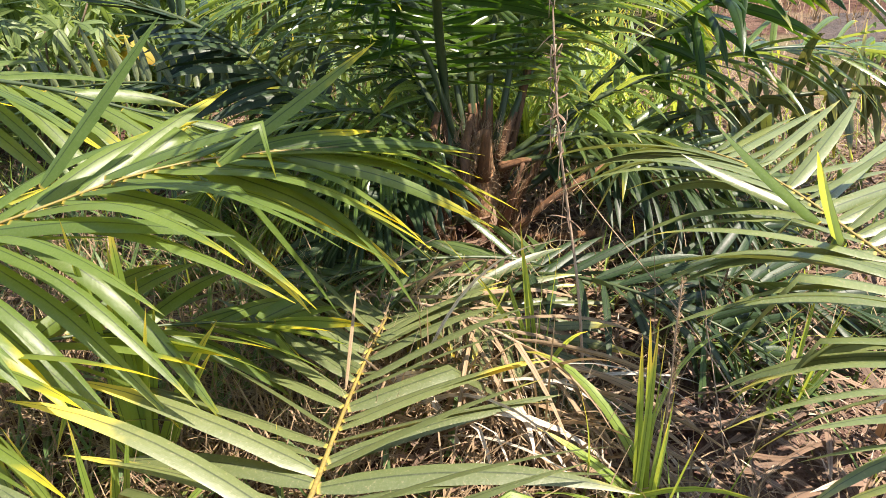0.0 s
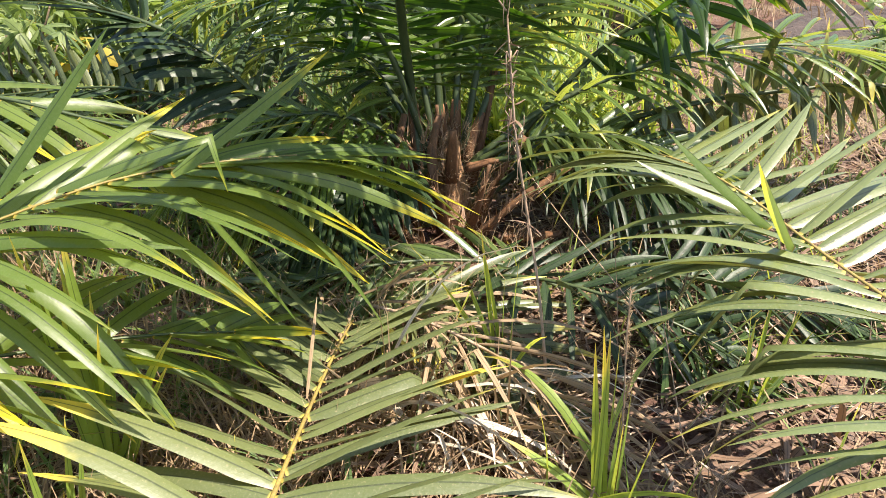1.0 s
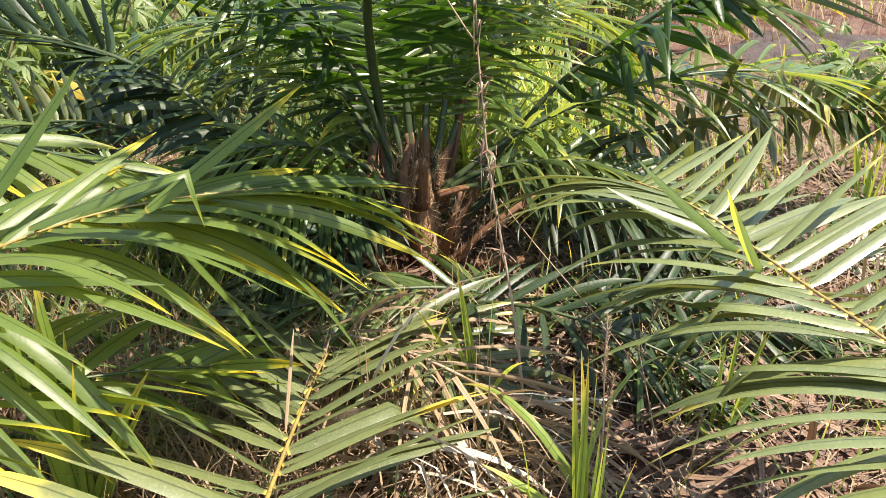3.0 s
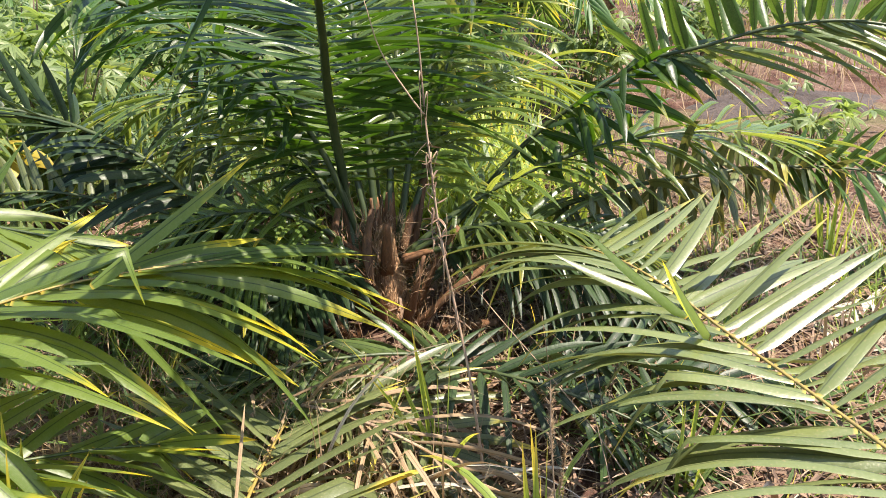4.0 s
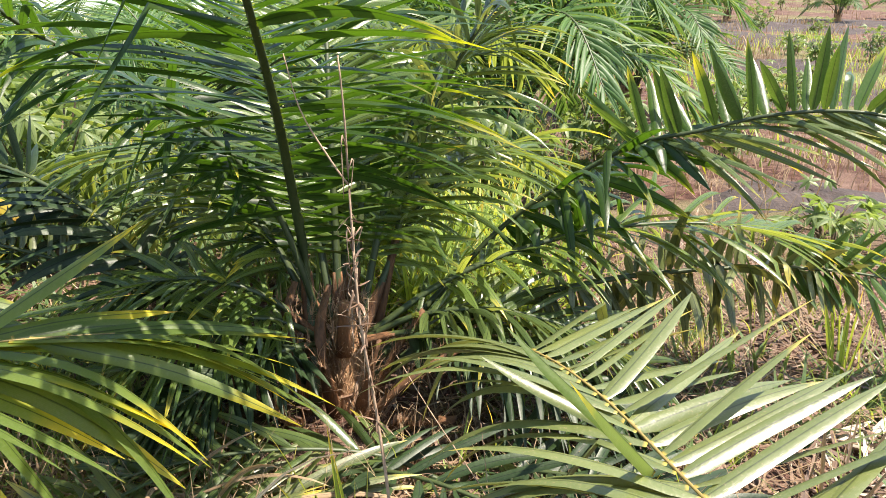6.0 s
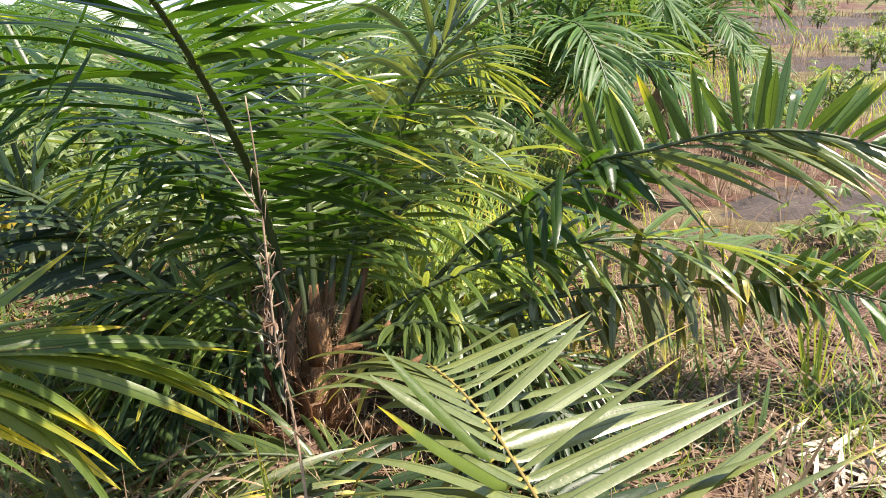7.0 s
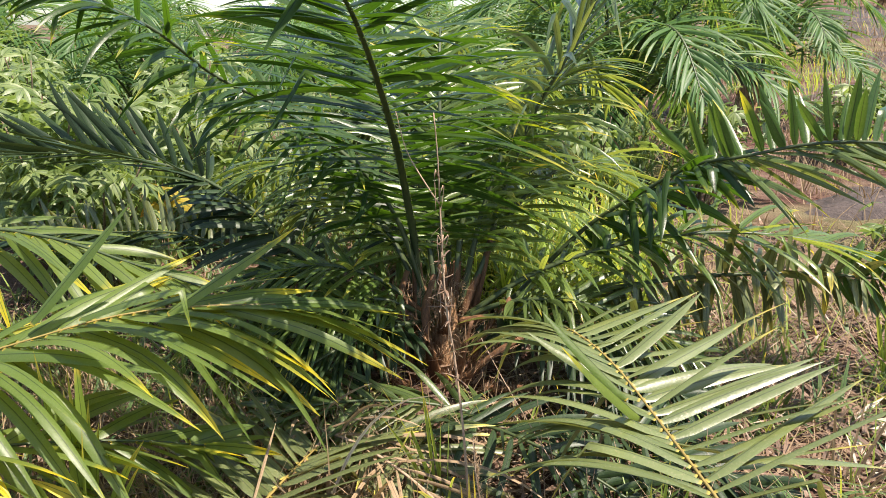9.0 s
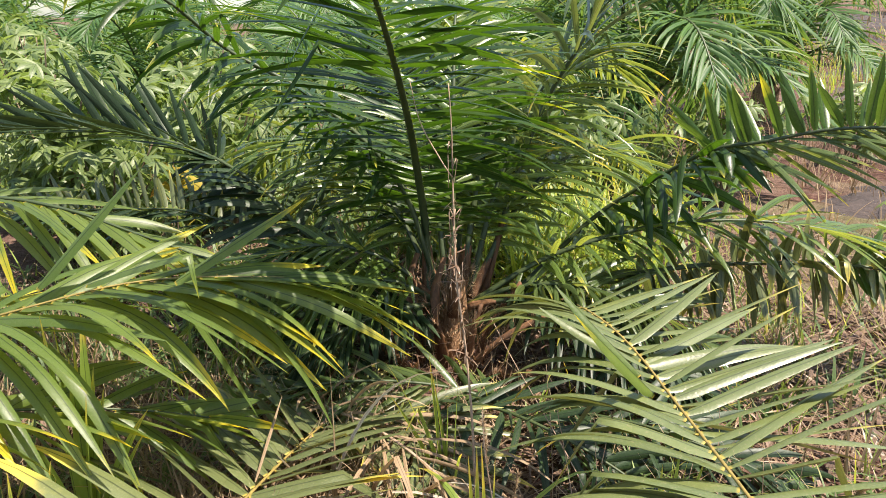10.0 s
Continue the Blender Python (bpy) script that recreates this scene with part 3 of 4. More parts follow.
# dark frond arching to the left, its shade painted into the leaf colour: hanging leaflets up to the bend, then a row
# that stands up
LINE = [(-0.22, 3.38, 0.12), (-0.55, 3.36, 0.36), (-0.92, 3.40, 0.58), (-1.17, 3.48, 0.77), (-1.40, 3.55, 0.88), (-1.68, 3.62, 0.965), (-1.95, 3.58, 1.03), (-2.30, 3.48, 1.075), (-2.78, 3.36, 1.06)]
dark = frond(palm, LINE, per_side=34, length=0.54, width=0.060, start=0.20, stop=0.58, angle=(70, 46), lift=(-62, -36, -12, 14), droop=1.5, material=LEAF_SHADED, seed=32, radius=(0.016, 0.006), louvre=0.5, jitter=9.0, fold=0.6)
frond(palm, LINE, per_side=24, length=0.54, width=0.048, start=0.54, angle=(56, 42, 22), lift=(30, 54), droop=0.35, up=(0, -0.35, 1), material=LEAF_SHADED, seed=132, rib_of=dark, jitter=6.0, fold=0.4, side_lift=(-6, 6))
# low frond to the left, under the dark one
LINE = [(-0.26, 3.34, 0.10), (-0.70, 3.30, 0.42), (-1.05, 3.30, 0.58), (-1.30, 3.30, 0.645), (-1.58, 3.30, 0.70), (-1.93, 3.30, 0.68), (-2.50, 3.28, 0.62), (-2.85, 3.25, 0.55)]
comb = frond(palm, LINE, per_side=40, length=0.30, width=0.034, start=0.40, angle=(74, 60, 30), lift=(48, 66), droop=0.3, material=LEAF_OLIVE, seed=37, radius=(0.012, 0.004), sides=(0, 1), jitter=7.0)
# near row gets the shade-darkened colour, far row above stays lighter
frond(palm, LINE, per_side=26, length=0.42, width=0.034, start=0.40, angle=(40, 30, 14), lift=(-30, -8), droop=0.9, material=LEAF_SHADED, seed=137, rib_of=comb, sides=(1, 0), jitter=7.0)
# high frond to the left
frond(palm, [(-0.16, 3.42, 0.2), (-0.40, 3.38, 0.92), (-0.80, 3.22, 1.36), (-1.14, 3.06, 1.58), (-1.31, 2.80, 1.82), (-1.60, 2.50, 2.0), (-1.9, 2.25, 2.05)],
      per_side=74, length=0.52, width=0.032, start=0.26, angle=(72, 34), lift=(-40, -16, 8, 22), droop=1.9, jitter=9.0, material=LEAF_DEEP, seed=33, radius=(0.022, 0.005))
# frond arching to the right: hanging leaflets up to the bend, then a row that stands up
LINE = [(0.00, 3.46, 0.12), (0.30, 3.66, 0.42), (0.60, 3.70, 0.76), (0.90, 3.60, 1.02), (1.10, 3.48, 1.18), (1.30, 3.38, 1.25), (1.56, 3.28, 1.34), (1.85, 3.18, 1.37), (2.20, 3.08, 1.30)]
right = frond(palm, LINE, per_side=19, length=0.56, width=0.056, start=0.30, stop=0.62, angle=(66, 44), lift=(-66, -20, 12, -40, -5), droop=1.5, jitter=12.0, fold=0.8, broken=0.2, seed=34, radius=(0.020, 0.006), material=LEAF_DEEP, louvre=0.7)
frond(palm, LINE, per_side=36, length=0.31, width=0.047, start=0.56, angle=(106, 86, 40), broken=0.05, fold=0.6, lift=(-8, 26, 6, -34), droop=0.25, up=(0.1, -1.0, 0.1), seed=134, material=LEAF_TIPPED, rib_of=right, profile=(1, 0.95, 0.8), sides=(1, 0), jitter=9.0, gap=0.08)
frond(palm, LINE, per_side=52, length=0.52, width=0.024, start=0.58, angle=(38, 12), lift=(-55, -15, 20, 50), droop=0.6, jitter=9.0, up=(0.1, -1.0, 0.1), seed=234, material=LEAF, rib_of=right, profile=(1, 0.95, 0.7), sides=(0, 1))
# low frond to the right
LINE = [(0.02, 3.34, 0.12), (0.45, 3.46, 0.40), (1.00, 3.52, 0.56), (1.45, 3.56, 0.62), (1.85, 3.58, 0.64), (2.3, 3.58, 0.60), (2.8, 3.55, 0.46)]
low = frond(palm, LINE, per_side=46, length=0.40, width=0.044, start=0.28, stop=0.76, angle=(86, 70), lift=(-80, -50, -70, 15, 45), droop=2.8, jitter=15.0, seed=35, material=LEAF_OLIVE, louvre=0.9, broken=0.2)
frond(palm, LINE, per_side=14, length=0.20, width=0.050, start=0.42, stop=0.72, angle=(88, 70), lift=(0, 20), droop=0.2, jitter=12.0, up=(0, -1.0, 0.2), seed=136, material=LEAF_PALE, rib_of=low, sides=(1, 0), broken=0.0)
frond(palm, LINE, per_side=24, length=0.30, width=0.044, start=0.66, angle=(70, 26), lift=(0, 24), droop=0.7, jitter=8.0, up=(0, -0.9, 0.5), seed=135, material=LEAF_TIPPED, rib_of=low)
# steep frond behind, to the right
frond(palm, [(0.00, 3.50, 0.15), (0.15, 3.60, 0.90), (0.30, 3.60, 1.36), (0.45, 3.50, 1.64), (0.56, 3.58, 1.88), (0.72, 3.66, 2.15), (0.95, 3.75, 2.35)],
      per_side=42, length=0.72, width=0.036, start=0.24, angle=(68, 26), lift=(2, 22), droop=1.1, up=(-0.6, 0, 1), seed=36, sheath=0.25)
CROWN = [
    # azimuth, rise, reach, sag, length, seed
    (8, 1.65, 1.25, 0.55, 0.70, 41), (-35, 1.45, 1.35, 0.65, 0.68, 42), (-75, 1.15, 1.5, 0.8, 0.60, 44),
    (-112, 0.58, 1.25, 0.66, 0.50, 47), (48, 1.15, 1.3, 0.75, 0.60, 43), (80, 0.72, 2.2, 0.35, 0.58, 62),
    (-55, 0.75, 1.6, 0.7, 0.56, 51),
    (-10, 1.0, 1.7, 0.7, 0.6, 55), (108, 0.22, 1.25, 0.30, 0.46, 59), (98, 0.34, 1.2, 0.30, 0.46, 60), (-128, 0.34, 0.95, 0.42, 0.46, 58), (-146, 0.12, 0.9, 0.24, 0.42, 50), (35, 1.6, 1.1, 0.5, 0.66, 56), (-20, 1.75, 0.9, 0.4, 0.68, 57),
]
# light and shade within the crown are painted by leaf colour, picked by seed
for az, rise, reach, sag, ln, seed in CROWN:
    a = radians(az)
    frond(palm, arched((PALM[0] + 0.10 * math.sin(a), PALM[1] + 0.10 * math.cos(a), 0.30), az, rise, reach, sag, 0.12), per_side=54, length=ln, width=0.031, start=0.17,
          angle=(70, 28), lift=(-18, 6, 24, -4), droop=1.6, jitter=8.0, seed=seed, radius=(0.020, 0.004), material=LEAF_SHADED if seed in (42, 50, 59) else LEAF_SUNLIT if seed in (55, 57, 43, 61, 62, 41, 56, 44, 47, 53, 58) else LEAF, sheath=0.16 if seed % 2 else 0.0)


# ---- fronds that reach in from the palms beside the path ----
def single_frond(points, label, **kw):
    ob = thing("palm_frond", points[0], label, "palm frond")
    frond(ob, points, name="midrib", **kw)
    return ob


def odd_leaflet(ob, foot, tip, width, material, seed, fold=1.1, droop=0.0, kink=None):
    """A leaflet that stands out of its row: folded shut or bent over."""
    rng = np.random.default_rng(seed)
    origin = np.array(ob.location)
    foot, tip = np.array(foot), np.array(tip)
    way = tip - foot + np.array([0, 0, droop * 0.25])
    v, f, uv = blade(foot, way, (0.3, -0.4, 1.0), np.linalg.norm(tip - foot) * 1.04, width, droop, 10, rng, fold=fold, kink=kink)
    part("leaflet", mesh_of("leaflet", v - origin, f, material, uv), ob.children[0])


near_left = single_frond([(-3.0, 0.9, 0.0), (-2.6, 1.05, 0.34), (-2.1, 1.30, 0.58), (-1.62, 1.53, 0.72), (-1.25, 1.70, 0.825), (-0.96, 1.86, 0.89), (-0.74, 2.01, 0.885), (-0.50, 2.17, 0.85)],
             "green oil palm frond with yellow leaflet tips reaching across the path", per_side=50, length=0.76, width=0.056, start=0.30, angle=(54, 42, 12), lift=(-18, 2, 22), droop=1.0, jitter=7.0, knee=0.45, sides=(0.82, 1.0),
             side_lift=(-8, -12), side_angle=(-12, 2), side_droop=(0.6, 1.2), fold=0.5, material=LEAF_YELLOW, seed=61, radius=(0.009, 0.003), rib=RACHIS_YELLOW, broken=0.08, louvre=0.35, profile=(0.8, 1.0, 1.0), segments=10)
single_frond([(-3.3, 1.7, 0.0), (-2.9, 1.9, 0.54), (-2.45, 2.15, 0.88), (-1.95, 2.30, 1.00), (-1.57, 2.34, 0.98), (-1.22, 2.34, 0.90), (-0.90, 2.34, 0.82)],
             "green oil palm frond with long drooping leaflets", per_side=26, length=0.74, width=0.054, start=0.3, angle=(46, 36, 14), lift=(-14, 12), droop=0.8, jitter=7.0, knee=0.5, material=LEAF_YELLOW, seed=62, side_lift=(-14, -16), sides=(0.7, 1.0), side_droop=(0.7, 1.0), louvre=0.35, fold=0.4)
single_frond([(-2.6, 0.5, 0.0), (-2.1, 0.9, 0.40), (-1.65, 1.22, 0.56), (-1.25, 1.48, 0.56), (-0.90, 1.70, 0.50), (-0.62, 1.88, 0.40)],
             "shaded green oil palm frond low beneath another frond", per_side=30, length=0.62, width=0.056, start=0.25, angle=(62, 46, 18), lift=(-16, 8, 22), droop=1.2, jitter=8.0, material=LEAF_YELLOW, seed=65, radius=(0.012, 0.004), louvre=0.5, fold=0.5, broken=0.1)
bottom = single_frond([(-0.62, -0.25, 0.0), (-0.55, 0.25, 0.30), (-0.47, 0.80, 0.37), (-0.43, 1.20, 0.33), (-0.42, 1.50, 0.30), (-0.41, 1.75, 0.275), (-0.395, 2.0, 0.25), (-0.378, 2.21, 0.22)],
             "flat oil palm frond with a yellow midrib close to the ground", per_side=34, length=0.76, width=0.060, start=0.22, angle=(92, 80, 52), lift=(4, 22, 12), side_lift=(4, 6), droop=0.6, jitter=5.0, broken=0.06,
             material=LEAF_OLIVE, rib=RACHIS_YELLOW, seed=63, radius=(0.012, 0.004), profile=(0.9, 1.0, 0.62), louvre=0.2, fold=0.35)
pale = single_frond([(1.75, 0.25, 0.0), (1.6, 0.5, 0.48), (1.20, 0.95, 0.74), (1.01, 1.36, 0.80), (0.885, 1.66, 0.82), (0.77, 1.88, 0.86), (0.67, 2.03, 0.88), (0.58, 2.16, 0.87)],
             "pale waxy oil palm frond with a yellow midrib beside the path", per_side=58, length=0.68, width=0.045, start=0.24, angle=(66, 48, 14), angle_right=(94, 90, 80), lift=(2, 12), side_lift=(-6, 2), droop=0.5, side_droop=(3.4, 0.7), jitter=6.0, fold=0.5,
             material=LEAF_PALE, rib=RACHIS_YELLOW, seed=64, sides=(1.0, 0.86), radius=(0.008, 0.003), broken=0.12, profile=(0.8, 1.0, 0.88), louvre=0.45, segments=10)


odd_leaflet(pale, (0.83, 1.70, 0.815), (0.607, 1.431, 1.141), 0.050, LEAF_YELLOW, 1)
odd_leaflet(pale, (0.79, 1.76, 0.84), (0.53, 1.84, 1.05), 0.050, LEAF_YELLOW, 2)
odd_leaflet(pale, (0.76, 1.82, 0.85), (0.48, 1.93, 0.94), 0.048, LEAF_PALE, 6)
odd_leaflet(bottom, (-0.43, 1.72, 0.28), (-0.43, 1.95, 0.47), 0.014, STRAW, 7, 0.9)
odd_leaflet(near_left, (-0.78, 1.90, 0.90), (-0.37, 2.068, 1.182), 0.050, LEAF_YELLOW, 3, 0.5)
odd_leaflet(near_left, (-1.05, 1.80, 0.90), (-0.45, 1.62, 1.12), 0.052, LEAF_YELLOW, 4, 0.4, 0.3, (0.88, 5.0))
odd_leaflet(near_left, (-1.20, 1.74, 0.89), (-0.88, 1.90, 1.28), 0.050, LEAF_YELLOW, 5, 0.5)


# ---- the dried weed in front of the palm ----
def dried_weed():
    ob = thing("dried_weed", (0.30, 1.98, 0.0), "tall dried weed stem with shrivelled side twigs", "dead plant")
    origin = np.array((0.30, 1.98, 0.0))
    main = spline([(0.30, 1.98, -0.02), (0.25, 2.06, 0.42), (0.20, 2.13, 0.70), (0.163, 2.14, 0.91), (0.142, 2.17, 1.10), (0.125, 2.20, 1.29), (0.116, 2.20, 1.45), (0.103, 2.20, 1.585)], 30)
    v, f = tube(main, np.linspace(0.0060, 0.0022, 30), 6)
    stem = part("stem", mesh_of("stem", v - origin, f, DRY_STEM), ob)
    arm = spline([(0.125, 2.20, 1.27), (0.085, 2.20, 1.325), (0.010, 2.20, 1.45), (-0.028, 2.20, 1.585)], 14)
    v, f = tube(arm, np.linspace(0.0030, 0.0014, 14), 5)
    part("twig", mesh_of("twig", v - origin, f, DRY_STEM), ob)
    rng = np.random.default_rng(8)
    for k in range(15):
        i = int(rng.uniform(14, 26))
        a = rng.uniform(0, 6.28)
        h = np.array([math.cos(a), math.sin(a), 0])
        p = main[i]
        r = rng.uniform(0.01, 0.035)
        drop = rng.uniform(-0.16, 0.14)
        pts = [p, p + h * r + np.array([0, 0, 0.03]), p + h * r * rng.uniform(0.3, 1.2) + np.array([0, 0, drop])]
        v, f = tube(spline(pts, 7), np.linspace(0.0026, 0.0010, 7), 4)
        part("twig", mesh_of("twig", v - origin, f, DRY_STEM), ob)
    pieces = []
    for k in range(60):
        i = int(rng.uniform(12, 23))
        a = rng.uniform(0, 6.28)
        way = np.array([math.cos(a) * 0.6, math.sin(a) * 0.6, rng.uniform(-1.2, 0.6)])
        pieces.append(blade(main[i] + rng.normal(0, 0.006, 3), way, (0.1, 0.2, 1), rng.uniform(0.03, 0.07), rng.uniform(0.004, 0.012), 8, 4, rng, fold=0.7, twist=rng.uniform(-1, 1), curl=rng.normal(0, 8)))
    v, f, uv = joined(pieces)
    part("withered_leaves", mesh_of("withered_leaves", v - origin, f, DEAD_LEAF, uv), ob, "shrivelled brown leaves", "stuff")


dried_weed()


single_frond([(-0.75, 2.62, 0.02), (-0.45, 2.42, 0.16), (-0.12, 2.18, 0.24), (0.18, 1.96, 0.22), (0.42, 1.74, 0.13), (0.62, 1.52, 0.03)],
             "dead brown palm frond lying over the grass", per_side=22, length=0.70, width=0.020, start=0.08, angle=(50, 12), lift=(6, 40), droop=1.7, jitter=13.0, material=STRAW, rib=DRY_STEM,
             seed=66, radius=(0.009, 0.003), broken=0.08, fold=0.8)


single_frond([(1.75, 3.25, 0.01), (2.05, 3.12, 0.05), (2.35, 3.05, 0.06), (2.75, 3.05, 0.03)],
             "bleached dead palm frond lying on the soil", per_side=18, length=0.42, width=0.030, start=0.05, angle=(60, 20), lift=(-4, 18), droop=1.0, jitter=12.0, material=BLEACHED, rib=DRY_STEM, seed=69, radius=(0.010, 0.004), fold=0.5)
single_frond([(0.45, 2.72, 0.02), (0.12, 2.70, 0.17), (-0.30, 2.60, 0.22), (-0.70, 2.48, 0.17), (-1.05, 2.36, 0.04)],
             "green palm frond lying on the ground before the palm", per_side=26, length=0.46, width=0.034, start=0.06, angle=(58, 24), lift=(-4, 16), droop=1.2, jitter=11.0, material=LEAF, seed=67, radius=(0.012, 0.004), louvre=0.7)
# shade below the pale frond is painted as this frond's darkened leaf colour
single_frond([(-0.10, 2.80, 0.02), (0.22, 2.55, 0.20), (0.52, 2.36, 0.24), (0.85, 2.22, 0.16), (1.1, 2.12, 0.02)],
             "green palm frond darkened for shade, lying on the ground under the pale frond", per_side=26, length=0.46, width=0.036, start=0.06, angle=(60, 24), lift=(-4, 18), droop=1.3, jitter=11.0, material=LEAF_SHADED, seed=68, radius=(0.012, 0.004), louvre=0.7)


single_frond([(1.70, 2.70, 0.01), (1.90, 2.80, 0.06), (2.12, 2.94, 0.07), (2.45, 3.12, 0.03)],
             "bleached dead palm frond lying beside the dry grass", per_side=13, length=0.28, width=0.020, start=0.05, angle=(64, 24), lift=(8, 34), droop=1.2, jitter=12.0, material=BLEACHED, rib=DRY_STEM, seed=73, radius=(0.008, 0.004), fold=0.6)
single_frond([(-0.62, 2.66, 0.02), (-0.38, 2.52, 0.12), (-0.10, 2.36, 0.17), (0.14, 2.16, 0.15), (0.30, 1.92, 0.06)],
             "dull green palm frond lying over the dry grass", per_side=30, length=0.50, width=0.036, start=0.08, angle=(74, 58, 24), lift=(-6, 14), droop=1.0, jitter=9.0, material=LEAF_OLIVE, seed=70, radius=(0.012, 0.004), louvre=0.6)
# also carries painted shade: same darkened leaf colour
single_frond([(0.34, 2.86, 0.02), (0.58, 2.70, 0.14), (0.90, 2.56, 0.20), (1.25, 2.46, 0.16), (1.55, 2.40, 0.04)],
             "green palm frond darkened for shade, lying low under the pale frond", per_side=34, length=0.46, width=0.040, start=0.08, angle=(66, 52, 24), lift=(-10, 12, 30), droop=1.4, jitter=10.0, material=LEAF_SHADED, seed=72, radius=(0.012, 0.004), louvre=0.6)


def grass_clump(at, blades, height, width, seed, label, spread=0.35, material=None):
    rng = np.random.default_rng(seed)
    ob = thing("grass_clump", at, label, "grass", "grass clumps")
    for k in range(blades):
        a = rng.uniform(0, 6.28)
        l = abs(rng.normal(0, spread))
        way = np.array([math.sin(l) * math.cos(a), math.sin(l) * math.sin(a), math.cos(l)])
        foot = np.array([math.cos(a), math.sin(a), 0]) * rng.uniform(0, 0.05) + np.array([0, 0, -0.01])
        v, f, uv = blade(foot, way, (math.cos(a + 1.2), math.sin(a + 1.2), 0.1), height * rng.uniform(0.6, 1.05), width * rng.uniform(0.7, 1.2), rng.uniform(0.1, 1.3), 9, rng, fold=0.5,
                         twist=rng.normal(0, 0.3), kink=(rng.uniform(0.6, 0.85), 1.6) if rng.random() < 0.15 else None)
        part("blade", mesh_of("blade", v, f, material or GRASS, uv), ob)


def bent_bunch(at, blades, reach, width, way, seed, label, material):
    """Long limp leaves that rise from one foot and fall over to one side."""
    rng = np.random.default_rng(seed)
    ob = thing("grass_clump", at, label, "grass", "grass clumps")
    for k in range(blades):
        lean = np.array([way[0], way[1], 0]) + rng.normal(0, 0.28, 3) * (1, 1, 0) + np.array([0, 0, rng.uniform(0.5, 1.3)])
        foot = np.array([rng.normal(0, 0.10), rng.normal(0, 0.08), -0.01])
        v, f, uv = blade(foot, lean, (-way[1] * 0.4, way[0] * 0.4, 1.0), reach * rng.uniform(0.6, 1.1), width * rng.uniform(0.5, 1.3), rng.uniform(1.4, 3.4), 10, rng, fold=0.35,
                         twist=rng.normal(0, 0.5), curl=rng.normal(0, 0.5), kink=(rng.uniform(0.4, 0.8), 1.2) if rng.random() < 0.25 else None)
        v[:, 2] = np.maximum(v[:, 2], 0.004 + 0.02 * rng.random())
        part("blade", mesh_of("blade", v, f, material, uv), ob)


grass_clump((0.42, 1.52, 0), 9, 0.70, 0.022, 91, "clump of bright yellow-green grass in the dry litter", 0.12)
bent_bunch((0.40, 1.54, 0), 4, 0.75, 0.030, (-0.55, 0.10), 195, "bright green grass blades bent over sideways", GRASS)
grass_clump((-0.95, 1.22, 0), 12, 0.55, 0.024, 99, "bright yellow-green grass blades under the frond", 0.35)
grass_clump((-1.02, 1.62, 0), 12, 0.85, 0.040, 92, "clump of tall broad green grass under the frond", 0.22)
grass_clump((0.95, 2.05, 0), 7, 0.55, 0.018, 93, "few thin green grass blades in the litter", 0.2)
grass_clump((2.25, 3.75, 0), 7, 0.62, 0.026, 94, "upright yellow-green grass blades in the litter", 0.15)
grass_clump((0.16, 2.2, 0), 9, 0.7, 0.018, 95, "arching green grass in front of the palm base", 0.5)
grass_clump((1.7, 2.6, 0), 10, 0.6, 0.016, 96, "thin dry and green grass beside the pale frond", 0.5, STRAW)
grass_clump((-0.2, 1.9, 0), 12, 0.6, 0.016, 97, "pale dry grass in front of the palm base", 0.7, STRAW)
grass_clump((0.15, 1.75, 0), 12, 0.6, 0.014, 98, "pale dry grass bent over the litter", 0.8, STRAW)


bent_bunch((-0.20, 2.02, 0), 24, 0.95, 0.026, (0.85, -0.42), 191, "pale bleached dead leaves bent over the litter", BLEACHED)
bent_bunch((0.02, 1.86, 0), 24, 0.85, 0.020, (0.75, -0.60), 192, "tan dead leaves bent over the litter", STRAW)
bent_bunch((0.22, 1.55, 0), 16, 0.75, 0.017, (0.55, -0.85), 193, "limp green grass blades bent over the litter", GRASS)
bent_bunch((1.05, 1.75, 0), 14, 0.55, 0.040, (-0.5, -0.85), 194, "broad brown dead leaves lying on the soil", DEAD_LEAF)


def dry_stalk(points, radius, label, head=False):
    ob = thing("dry_stalk", points[0], label, "dry stalk", "dry stalks")
    origin = np.array(points[0])
    line = spline(points, 16)
    v, f = tube(line, np.linspace(radius, radius * 0.45, 16), 5)
    part("stalk", mesh_of("stalk", v - origin, f, DRY_STEM), ob)
    if head:
        rng = np.random.default_rng(int(abs(points[0][0]) * 1000))
        n = 260
        i = rng.uniform(0, 1, n)
        base = line[-1] - (line[-1] - line[-5]) * i[:, None]
        sv, sf, suv = strips(base - origin, rng.uniform(0.2, 1.3, n), rng.uniform(0, 6.28, n), rng.uniform(0.008, 0.022, n), rng.uniform(0.001, 0.003, n), rng.uniform(-0.5, 0.5, n), 2)
        part("seed_head", mesh_of("seed_head", sv, sf, STRAW, suv), ob, "fluffy dry seed head", "stuff")


dry_stalk([(0.46, 1.62, 0.0), (0.43, 1.52, 0.4), (0.395, 1.44, 0.72), (0.387, 1.42, 0.86)], 0.003, "thin dry grass stalk with a fluffy seed head", True)
dry_stalk([(0.85, 1.85, 0.0), (0.62, 2.05, 0.30), (0.34, 2.35, 0.55), (0.22, 2.5, 0.66)], 0.003, "thin dry stalk leaning across the palm base")
dry_stalk([(0.70, 1.75, 0.0), (0.62, 1.85, 0.35), (0.55, 1.9, 0.62)], 0.0025, "thin dry upright stalk in the litter")
dry_stalk([(1.25, 1.9, 0.0), (1.22, 1.92, 0.3), (1.2, 1.95, 0.5)], 0.0025, "thin dry upright stalk in the litter")

